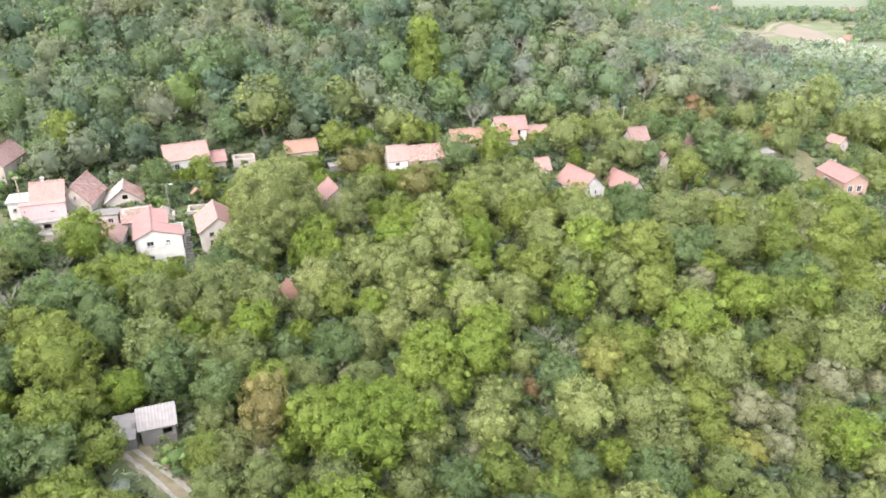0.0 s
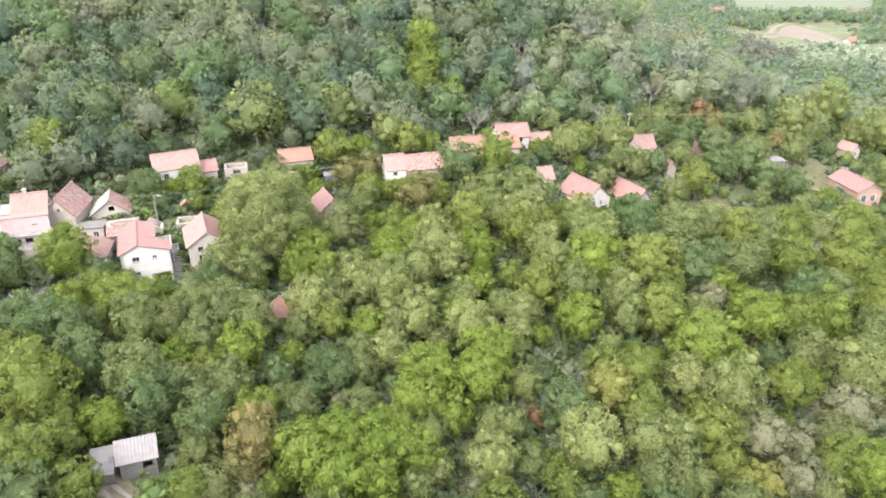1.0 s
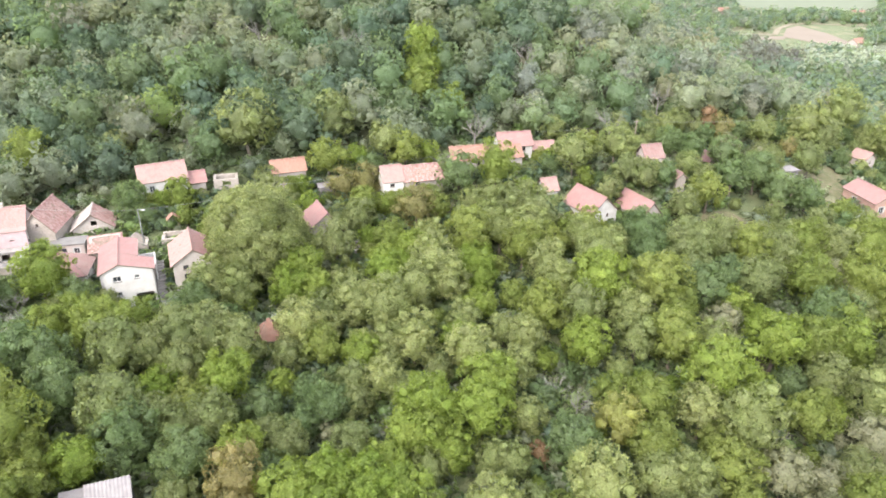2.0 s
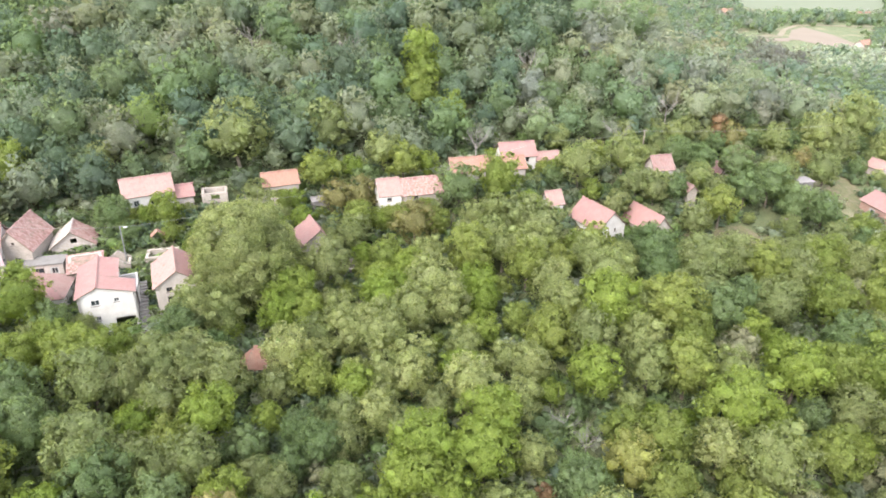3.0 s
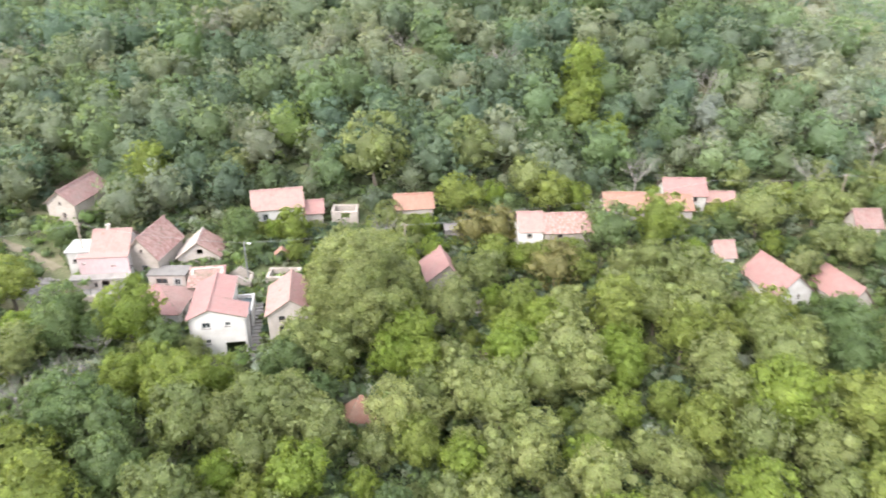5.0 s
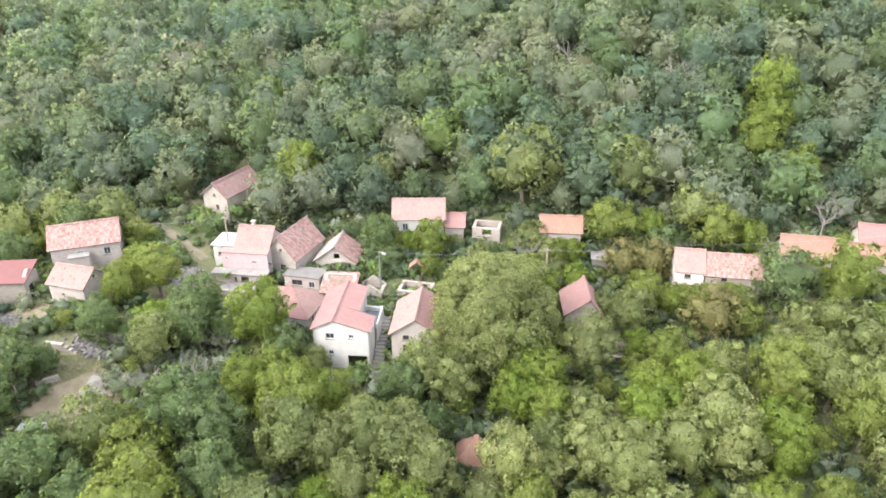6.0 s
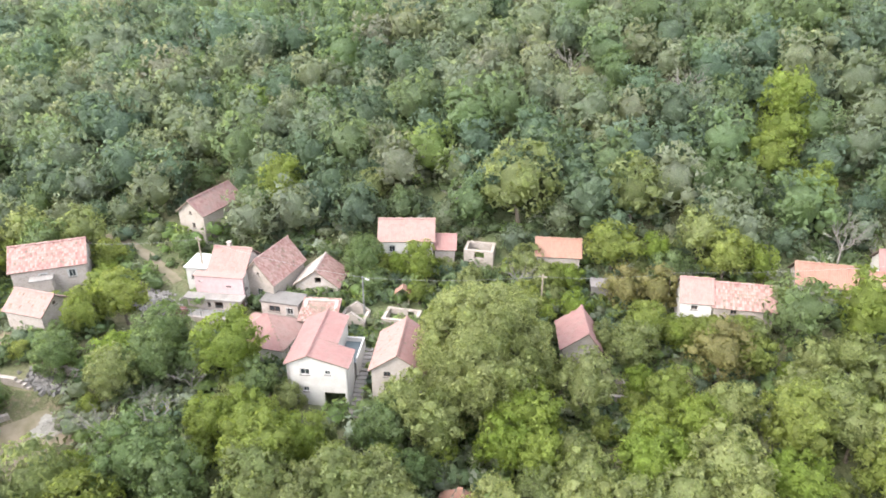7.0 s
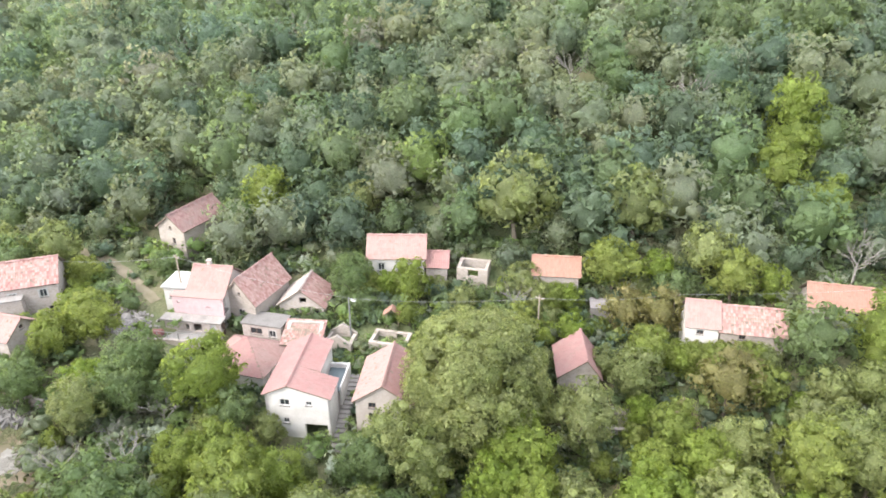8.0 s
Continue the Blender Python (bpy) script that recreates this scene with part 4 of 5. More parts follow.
rubble_heap("gravel_heap", "heap of white stones in the clearing", -60.9, 75.8, 1.5, 1.5, 700, 0.2, GRAVEL, 1)
rubble_heap("rubble", "grey rubble beside a fallen wall", -66.0, 79.2, 3.4, 1.5, 260, 0.5, CONCRETE, 2)
rubble_heap("rubble", "grey rubble and dead branches by the terrace", -69.6, 95.6, 4.2, 2.6, 520, 0.42, PALE_CONCRETE, 3)
rubble_heap("rubble", "grey rubble below the red-roofed shed", -79.0, 78.0, 3.4, 1.5, 260, 0.45, CONCRETE, 4)
for wx, wy, wt, wl_ in ((-70.5, 76.6, 15, 3.6), (-66.2, 72.2, 60, 3.0), (-66.8, 80.6, 10, 4.5)):
    dw = thing("drystone_wall", "low broken drystone wall", "wall", pose(wx, wy, height(wx, wy), 0, 0, wt), "drystone walls")
    rng = np.random.default_rng(int(abs(wx) * 10))
    stones = []
    for r_ in range(4):
        u = 0.0
        while u < wl_ * (1 - 0.12 * r_):
            a = rng.uniform(0.25, 0.5)
            stones.append((u, u + a - 0.02, 0.03 * rng.random(), 0.5 - 0.04 * rng.random(), -0.3 + 0.28 * r_, -0.03 + 0.28 * r_))
            u += a
    boxes("stones", stones, STONE, dw)
FOOTPRINTS += [(-61.5, 74.5, 3.2), (-60.5, 71, 3.0), (-63.5, 77, 3.2), (-70.5, 76.6, 2.5), (-67, 80, 2.2), (-77, 80, 3.5), (-58.5, 70, 2.5)]
hut = thing("trailer", "white box trailer parked at the clearing", "trailer", pose(-61.8, 66.6, height(-60, 67.5) + 0.45, 0, 0, 25))
boxes("body", [(0, 2.6, 0, 1.5, 0.1, 1.4)], FRAME, hut, bevel=0.06)
boxes("drawbar", [(2.6, 3.5, 0.7, 0.8, 0.15, 0.25)], METAL, hut)
for wx in (1.3,):
    for wy in (-0.12, 1.42):
        vs, fs = tube([(wx, wy, 0.0), (wx, wy + 0.2, 0.0)], [0.42, 0.42], 14)
        mesh_part("wheel", vs, fs, DARK_TIMBER, hut)
FOOTPRINTS.append((-59.5, 68.2, 3.0))


def pole(x, y, high, label, lamp=False, material=None):
    p = thing("street_lamp" if lamp else "utility_pole", label, "street lamp" if lamp else "pole", pose(x, y, height(x, y)), "poles")
    vs, fs = tube([(0, 0, -0.5), (0, 0, high)], [0.13, 0.08], 8)
    mesh_part("post", vs, fs, material or TIMBER, p)
    if lamp:
        vs, fs = tube([(0, 0, high - 0.1), (0.5, -0.3, high + 0.15), (0.9, -0.5, high + 0.15)], [0.04, 0.04, 0.04], 6)
        mesh_part("arm", vs, fs, METAL, p)
        boxes("lamp_head", [(0.75, 1.35, -0.68, -0.42, high + 0.06, high + 0.2)], FRAME, p, bevel=0.03)
    else:
        boxes("crossarm", [(-0.5, 0.5, -0.05, 0.05, high - 0.4, high - 0.3)], material or TIMBER, p)
        for s in (-0.4, 0.4):
            vs, fs = tube([(s, 0, high - 0.3), (s, 0, high - 0.15)], [0.04, 0.03], 6)
            mesh_part("insulator", vs, fs, FRAME, p)
    return p


def cable(a, b, sag, label="thin grey overhead cable"):
    pts = [Vector(a).lerp(Vector(b), i / 16) - Vector((0, 0, sag * 4 * (i / 16) * (1 - i / 16))) for i in range(17)]
    vs, fs = tube(pts, [0.016] * 17, 4)
    return tagged(mesh_part("cable", vs, fs, CABLE), label, "cable", "cables")


pole(-65.6, 101.6, 7.2, "grey utility pole behind the long house")
pole(-45.3, 107.6, 5.5, "grey street lamp by the ruins", True, METAL)
pole(-25.4, 116.6, 6.0, "timber utility pole with a stay among trees")
pole(-11.8, 123.6, 5.0, "timber utility pole by the white-fronted house")
pole(57.4, 124.8, height(57.4, 124.8) * -1 + 3.5, "leaning timber post on the dry slope")
pole(-66.0, 70.0, 4.5, "timber post by the clearing")
pole(38, 146, 5.5, "timber utility pole on the slope")
pole(240, 411, 9, "pale pylon pole in the valley", False, FRAME)
ends = [(-83.0, 95.0, 10.8), (-65.6, 101.6, height(-65.6, 101.6) + 6.9), (-45.3, 107.6, height(-45.3, 107.6) + 5.4), (-25.4, 116.6, height(-25.4, 116.6) + 5.7), (-11.8, 123.6, height(-11.8, 123.6) + 4.7), (18, 139, 12.0), (38, 146, height(38, 146) + 5.2), (75, 150, 12.0)]
for a, b in zip(ends, ends[1:]):
    cable(a, b, 0.5)

canopy = thing("gate_canopy", "little wooden gate canopy with a pitched roof", "canopy", pose(-42.4, 110.6, height(-42.2, 110.8), 0, 0, 25))
for u in (0.1, 1.5):
    boxes("post", [(u, u + 0.12, 0, 0.12, -0.3, 2.2)], TIMBER, canopy)
for s_ in (-1, 1):
    cv = [(0.86 + s_ * 1.05, -0.5, 1.9), (0.86 + s_ * 1.05, 0.7, 1.9), (0.86, 0.7, 2.75), (0.86, -0.5, 2.75)]
    mesh_part("canopy_roof", cv + [(a, q, z + 0.06) for a, q, z in cv], BOX, TILE_ORANGE, canopy)
sheets = thing("sheet_pile", "pale roofing sheets lying on the ground", "sheets", pose(-36.6, 113.2, height(-36.4, 113.4) + 0.35, 6, -4, 30))
for i in range(4):
    boxes("sheet", [(0.25 * i, 0.25 * i + 2.4, 0.3 * i, 0.3 * i + 1.0, 0.06 * i, 0.06 * i + 0.03)], FIBRE, sheets)
tarp = thing("tarpaulin", "small faded red tarpaulin over a wood pile", "tarpaulin", pose(-64.8, 95.2, height(-64.0, 95.8), 0, 0, 30))
boxes("cover", [(0, 1.5, 0, 1.1, 0.0, 0.75)], RED_SHEET, tarp, bevel=0.2)

# ---- trees ----


def crown_data(seed, r, leaves, size, puffs, tall=1.1, droop=0.0, ragged=0.25, solid=12, spread=0.5, lump=1.0):
    """A domed crown: leaf sprays laid over many clumps that sit on a few uneven lobes; its centre is the origin."""
    rng = np.random.default_rng(seed)
    i = np.arange(puffs) + 0.5
    z, turn = 1 - 1.78 * i / puffs, 2.39996 * i + rng.normal(0, 0.3, puffs)
    flat = np.sqrt(np.maximum(0, 1 - z * z))
    d = np.stack([flat * np.cos(turn), flat * np.sin(turn), z], 1) + rng.normal(0, 0.13, (puffs, 3))
    d /= np.linalg.norm(d, axis=1)[:, None]
    lobe = rng.normal(size=(7, 3))
    lobe[:, 2] = np.abs(lobe[:, 2])
    lobe /= np.linalg.norm(lobe, axis=1)[:, None]
    swell = np.clip(d @ lobe.T, 0, 1).max(1) ** 5
    far = (0.68 + 0.17 * swell) * (1 + 0.3 * ragged * rng.normal(size=puffs))
    c = d * far[:, None] * r * np.array([1, 1, tall])
    c[:, 2] -= droop * r * (c[:, 0] ** 2 + c[:, 1] ** 2) / (r * r)
    pr = r * rng.uniform(0.16, 0.30, puffs) * lump * (56 / puffs) ** 0.45
    c, pr, d = np.vstack([c, [[0, 0, -0.05 * r]]]), np.append(pr, 0.68 * r), np.vstack([d, [[0, 0, 1]]])
    shape = rng.uniform(0.75, 1.3, (len(c), 3))
    shape[:, 2] *= 0.85
    shape[-1] = (1, 1, tall)
    odds = pr ** 2
    odds[-1] *= 0.35
    pick = rng.choice(len(c), int(leaves * 3.2), p=odds / odds.sum())
    n = rng.normal(size=(len(pick), 3)) + 0.9 * d[pick]
    n /= np.linalg.norm(n, axis=1)[:, None]
    p = c[pick] + n * shape[pick] * (pr[pick] * rng.uniform(0.78, 1.32, len(pick)))[:, None]
    inside = np.zeros(len(p), bool)
    for q, k, w in zip(c, pr, shape):
        inside |= (((p - q) / w) ** 2).sum(1) < (0.76 * k) ** 2
    p, n = p[~inside][:leaves], n[~inside][:leaves]
    k = len(p)
    nn = n + rng.normal(0, 0.5, (k, 3))
    nn /= np.linalg.norm(nn, axis=1)[:, None]
    a = np.cross(nn, rng.normal(size=(k, 3)))
    a /= np.linalg.norm(a, axis=1)[:, None]
    b = np.cross(nn, a)
    s = size * rng.uniform(0.55, 1.4, k)[:, None]
    v = np.stack([p - a * s * 0.36 - b * s * 0.4, p + a * s * 0.36 - b * s * 0.4, p + b * s * 0.8 - nn * s * 0.1], 1).reshape(-1, 3)
    t = np.arange(3 * k).reshape(-1, 3)
    soft = 0.5 * n + 0.6 * p / np.array([1, 1, tall]) / r + rng.normal(0, spread, (k, 3))
    soft /= np.linalg.norm(soft, axis=1)[:, None]
    vs, ts, ns, off = [v], [t], [np.repeat(soft, 3, 0)], 3 * k
    ball, ball_t = BALL
    for i in np.argsort(-pr)[:solid]:
        q = ball * (1 + 0.16 * rng.normal(size=(len(ball), 1))) * (pr[i] * (0.7 if i < puffs else 0.9)) * shape[i] + c[i]
        m = 0.6 * ball + 0.55 * q / np.array([1, 1, tall]) / r + rng.normal(0, 0.15, ball.shape)
        vs.append(q)
        ns.append(m / np.linalg.norm(m, axis=1)[:, None])
        ts.append(ball_t + off)
        off += len(ball)
    return np.concatenate(vs), np.concatenate(ts), np.concatenate(ns)


bm = bmesh.new()
bmesh.ops.create_icosphere(bm, subdivisions=1, radius=1)
BALL = (np.array([v.co[:] for v in bm.verts]), np.array([[v.index for v in f.verts] for f in bm.faces]))
bm.free()


def trunk_data(seed, r, centre):
    """A tapered trunk that forks into limbs reaching into the crown."""
    rng = np.random.default_rng(seed)
    w = 0.06 * r
    lean = rng.normal(0, 0.06 * r, 2)
    fork = (lean[0], lean[1], centre * 0.55)
    pieces = [tube([(0, 0, -0.6), (0, 0, 0.2), (lean[0] * 0.5, lean[1] * 0.5, centre * 0.3), fork, (lean[0] * 1.5, lean[1] * 1.5, centre)], [w * 1.5, w * 1.1, w, w * 0.8, w * 0.4], 6)]
    for i in range(4):
        a = 2 * math.pi * i / 4 + rng.uniform(-0.4, 0.4)
        e = 0.6 * r
        pieces.append(tube([fork, (fork[0] + 0.5 * e * math.cos(a), fork[1] + 0.5 * e * math.sin(a), centre * 0.85), (e * math.cos(a), e * math.sin(a), centre * 1.1)], [w * 0.5, w * 0.35, w * 0.12], 3))
    return join(pieces)


def dead_data(seed, r, twigs=5):
    """A bare crown of branching limbs."""
    rng = np.random.default_rng(seed)
    pieces = [tube([(0, 0, -0.4), (0, 0, r * 0.8)], [0.045 * r, 0.03 * r], 5)]

    def limb(p, way, length, w, depth):
        q = p + way * length
        pieces.append(tube([p, p.lerp(q, 0.5) + Vector(rng.normal(0, 0.06 * length, 3)), q], [w, w * 0.75, w * 0.45], 3 if depth else 4))
        if depth < 3:
            for _ in range(2 if depth else 4):
                nxt = (way + Vector(rng.normal(0, 0.55, 3)) + Vector((0, 0, 0.15))).normalized()
                limb(p.lerp(q, rng.uniform(0.5, 1.0)), nxt, length * rng.uniform(0.5, 0.75), w * 0.55, depth + 1)

    for i in range(twigs):
        a = 2 * math.pi * i / twigs
        limb(Vector((0, 0, r * rng.uniform(0.4, 0.8))), Vector((math.cos(a), math.sin(a), rng.uniform(0.6, 1.4))).normalized(), r * 0.7, 0.022 * r, 0)
    return join(pieces)


# species: name, label, crown height to width, droop, raggedness, clumps
SPECIES = {
    "O": ("ash_tree", "broadleaf tree with pale olive-green rounded crown", 1.15, 0.15, 0.3, 26),
    "E": ("hazel_tree", "broadleaf tree with dull grey-green crown", 1.1, 0.12, 0.3, 24),
    "W": ("linden_tree", "broadleaf tree with pale yellowish-green crown", 1.15, 0.1, 0.25, 24),
    "L": ("locust_tree", "broadleaf tree with fresh bright green crown", 1.05, 0.1, 0.35, 24),
    "G": ("oak_tree", "broadleaf tree with mid-green uneven crown", 1.0, 0.1, 0.35, 24),
    "D": ("elm_tree", "broadleaf tree with dark bluish-green crown", 1.05, 0.1, 0.35, 26),
    "V": ("maple_tree", "tree with luminous yellow-green leaves", 1.15, 0.1, 0.4, 22),
    "Y": ("mulberry_tree", "tree with thinning yellowing leaves", 0.95, 0.1, 0.4, 18),
    "B": ("hornbeam_tree", "tree with browning olive leaves", 1.2, 0.1, 0.35, 22),
    "R": ("plum_tree", "small withered tree with rust-brown leaves", 1.5, 0.0, 0.4, 12),
    "P": ("hawthorn_bush", "greyish thin-leaved bush on the dry slope", 0.85, 0.1, 0.45, 16),
}
REF = 3.0
MODELS = {}
for si, (key, (name, label, tall, droop, ragged, clumps)) in enumerate(SPECIES.items()):
    thin = 0.6 if key in "PYR" else 1.0
    for near in (True, False):
        MODELS[key, near] = []
        for k in range(3 if near else 2):
            seed = 1000 + si * 20 + k + (0 if near else 10)
            v, t, nv = crown_data(seed, REF, int((2400 if near else 1050) * thin), 0.27 if near else 0.37, int(clumps * (3.0 if near else 2.0)), tall, droop, ragged, 22 if near else 12)
            cm = fast_mesh("crown", v, t, LEAF[key], normals=nv)
            tm = bpy.data.meshes.new("trunk")
            tv, tf = trunk_data(seed, REF, 1.4 * REF)
            tm.from_pydata([tuple(p) for p in tv], [], tf)
            tm.materials.append(BARK)
            MODELS[key, near].append((cm, tm))
DEAD = []
for k in range(3):
    me = bpy.data.meshes.new("crown")
    dv, df = dead_data(60 + k, REF)
    me.from_pydata([tuple(p) for p in dv], [], df)
    me.materials.append(DEAD_WOOD)
    DEAD.append(me)

TREES = []  # x, y, crown radius


def tree(key, x, y, r, rng, near=True):
    z = height(x, y)
    TREES.append((x, y, r))
    s = r / REF
    if key == "S":
        t = thing("dead_tree", "bare grey dead tree with bleached branches", "tree", pose(x, y, z, 0, 0, rng.uniform(0, 360)), "dead trees")
        ob = new("crown", DEAD[int(rng.integers(3))])
        ob.parent = t
        ob.scale = (s, s, s * 1.15)
        return t
    name, label, *_ = SPECIES[key]
    t = thing(name, label, "tree" if key != "P" else "bush", pose(x, y, z, 0, 0, rng.uniform(0, 360)), name.split("_")[0] + " trees")
    cm, tm = MODELS[key, near][int(rng.integers(len(MODELS[key, near])))]
    crown = new("crown", cm)
    crown.parent = t
    crown.location = (0, 0, r * min(1.4, 0.8 + 0.2 * r))
    crown.scale = (s * rng.uniform(0.92, 1.08), s * rng.uniform(0.92, 1.08), s * rng.uniform(0.92, 1.12))
    trunk = new("trunk", tm)
    trunk.parent = t
    trunk.scale = (s, s, s * min(1.4, 0.8 + 0.2 * r) / 1.4)
    return t


RNG = np.random.default_rng(77)

# the great walnut in the middle of the village
wz = height(-26.4, 101.5)
walnut = thing("walnut_tree", "great old walnut tree with dense olive-green crown", "tree", pose(-26.4, 101.5, wz))
v, t, nv = crown_data(5, 8.0, 26000, 0.27, 260, 0.95, 0.2, 0.25, 200, lump=1.1)
ob = new("crown", fast_mesh("crown", v, t, LEAF["O"], normals=nv))
ob.parent, ob.location = walnut, (0, 0, 7.2)
tv, tf = trunk_data(9, 7.0, 8.0)
mesh_part("trunk", tv, tf, BARK, walnut)
TREES += [(-26.4, 101.5, 6.6)]

# trees that stand out, by kind: x, y, crown radius


def house_gap(x, y):
    """How far a place lies from the nearest house wall."""
    best = 1e9
    for hx, hy, hc, hs, w, d in RECTS:
        u, v = hc * (x - hx) + hs * (y - hy), -hs * (x - hx) + hc * (y - hy)
        best = min(best, math.hypot(max(-u, u - w, 0), max(-v, v - d, 0)))
    return best


def plant(key, group):
    for x, y, r in group:
        gap = house_gap(x, y)
        if gap > 0.5:
            tree(key, x, y, min(r, gap / 0.6 + 0.4), RNG, y < 114)


# the lowest slope
plant("E", [(-33.5, 68, 3.7), (-30.2, 68.6, 2.7), (-27.3, 68.2, 2.7), (-25, 60.4, 2.1), (-24.2, 68.9, 3), (-21.8, 55.5, 2.4), (-18.4, 69.4, 2), (-16.1, 67.5, 2.3), (-9.3, 68.1, 2.3), (9, 61.5, 2.2), (22, 60.8, 2.6), (25.1, 60.6, 2.6)])
plant("D", [(-38, 52, 3.1), (-31.3, 65.2, 3.2), (-25.2, 63.3, 2.9)])
plant("G", [(-47.5, 68.7, 3.3), (-42.4, 64.2, 4), (-41.9, 58.4, 2.6), (-39.4, 62.5, 2.4), (-39.2, 55.1, 3.2), (-38.3, 59.1, 2.6), (-34.5, 54.3, 2.6), (-31.9, 59.2, 1.5), (-24.2, 54.8, 2.3), (11.4, 61.1, 2.2), (12.4, 59.1, 2.2), (30, 67, 3.1), (30.4, 63.6, 2.4), (43.2, 64.3, 3)])
plant("B", [(-19.9, 57.8, 2.3), (-19.4, 60.7, 3.1)])
plant("P", [(-18.7, 55.9, 1.9), (3.2, 57.9, 2), (36, 67.3, 2.9), (38.7, 62.7, 2.7), (40.9, 67.6, 2.6)])
plant("L", [(-16.8, 57, 1.8), (-14, 59.2, 3.3), (-10.7, 60.8, 3.3), (-10.6, 56.5, 3.4), (-7.2, 60.3, 3.5), (-7, 56.9, 2.9), (-5.3, 65, 2.5), (-3.8, 60.7, 3), (-3, 68.6, 3.1), (0.8, 67.3, 2.6), (18.2, 58.9, 2.2), (46.5, 63.6, 3.4)])
plant("O", [(-2.7, 57.9, 2.1), (-1.6, 65.5, 2.2), (-1, 60.2, 2.1), (5.1, 67.5, 2), (7.2, 66.8, 2.3), (22.2, 64.5, 3), (25.2, 65, 3), (41.1, 61.8, 2.2)])
plant("W", [(4.7, 60.4, 2.9), (15.4, 63, 3.5)])
plant("E", [(-16.2, 108.2, 2.6), (-14.0, 110.6, 2.4)])
plant("S", [(6, 139, 3.6), (10, 142, 3.6), (-19, 161.5, 4), (-44, 161, 4), (-38, 161.4, 4), (-107, 146, 4), (-92, 158, 4), (18, 165, 4), (33, 147, 3.4), (46, 160, 3.6), (-29.3, 118.9, 2.4)])
plant("O", [(-30.8, 93.8, 3.3), (-27.6, 93.2, 3.0)])
plant("S", [(9.4, 59.2, 1.4), (20.4, 65, 1.1)])
plant("R", [(10.3, 69.3, 1.3)])
plant("Y", [(32.7, 62.9, 2.1), (35.2, 62.5, 2.1)])
# trees in the middle of the wood
plant("S", [(-55.8, 82.2, 1.5), (-55, 76.5, 2.7), (-51.5, 80.6, 2.7), (-6.1, 71.6, 1.4), (13.5, 79.2, 1.9), (15.5, 76.1, 2), (46.8, 71.9, 1.4)])
plant("V", [(-47.2, 82.8, 2.4), (-44.6, 84.9, 2.6), (-39.6, 81, 3.3)])
plant("D", [(-65.6, 80.4, 2.3), (-47.5, 74.7, 3.8), (-43.6, 74.8, 3.4), (-40.2, 70.5, 3.2), (-19.7, 72.8, 2.2), (-15.1, 71, 2), (-14.8, 75.7, 2.2), (-12.5, 73.3, 2.5)])
plant("E", [(-58.4, 81.5, 2.8), (-37, 77.7, 3.4), (-33.9, 79.2, 3), (-31.2, 81.9, 3.4), (-29.4, 76.5, 2.9), (-28, 83.2, 3.4), (-24.4, 81.3, 3.1), (-18.7, 82.3, 2.2), (-10.2, 78.2, 2.3), (-9.8, 74.5, 2.1), (-4.5, 77, 2.1), (47.7, 82, 3.2)])
plant("L", [(-31, 74, 2.5), (-24.4, 75.4, 3.2), (-18.8, 77.9, 1.8), (-9.9, 82.1, 2.6), (-1.7, 72.2, 3.5), (4.1, 71.1, 3.6), (5.2, 76.4, 3.5), (17.7, 84.2, 3.3), (32.6, 78.6, 4.4), (45.9, 77.5, 2.3)])
plant("W", [(-7.1, 77.9, 2.5), (-3.4, 83.6, 2.7), (3.2, 82.3, 3.1), (29.3, 74.7, 3.1)])
plant("P", [(-12.2, 70.9, 1.5), (49.2, 72.8, 3.2)])
plant("O", [(-6.3, 84.6, 2.6), (9, 80.7, 2.6), (34, 72.1, 4), (51.9, 77.3, 4.2), (56.3, 80.9, 3.5)])
plant("Y", [(19.5, 72.4, 3.1)])
plant("G", [(23.7, 76, 2.9), (30.5, 71.8, 2.2), (42.6, 75.5, 3.1)])
# trees below the village
plant("V", [(-51.1, 90.3, 3.9), (-41.7, 85.4, 2.4), (-38, 85.7, 2.4), (-34.8, 85.2, 2), (52.4, 87.8, 4)])
plant("S", [(-53.1, 86.5, 2.4), (51.1, 85.3, 2.3)])
plant("W", [(-18.1, 85.9, 3.1), (-14.8, 87.5, 2.3), (-3.5, 87, 2.7)])
plant("O", [(-34.3, 99, 3.1), (-23.7, 98, 3.3), (-12.4, 94.2, 2.8), (-11.4, 90.6, 3.2), (-7.5, 90.1, 3.5), (-3.6, 95, 3.2), (-2.1, 108, 2.7), (-1.3, 99.3, 3.8), (0.5, 96.2, 3.3), (2.8, 90, 2.4), (7.9, 88.2, 2.3), (8.8, 109.7, 3.1), (10.5, 86.4, 2.7), (13.1, 108.6, 3.5), (15, 101.5, 3.1), (15.7, 95.7, 3.3), (21.3, 108.4, 3.2), (22.8, 101.7, 3.9), (24.5, 86.2, 3.1), (24.6, 89.9, 3.2), (26.1, 96.9, 3.1), (34.9, 87.1, 2.9)])
plant("L", [(-26.5, 92.9, 1.7), (-20.7, 94.5, 2.9), (-20, 98.1, 3.4), (-17.3, 94.9, 2.8), (-11.6, 109.6, 1.9), (-8.4, 103.4, 2.4), (-4.5, 105.3, 2.7), (4.5, 101.2, 3), (5.4, 98.6, 2.5), (21.5, 95.5, 4.2), (40.2, 95.8, 2.7), (42.4, 86.5, 3.8)])
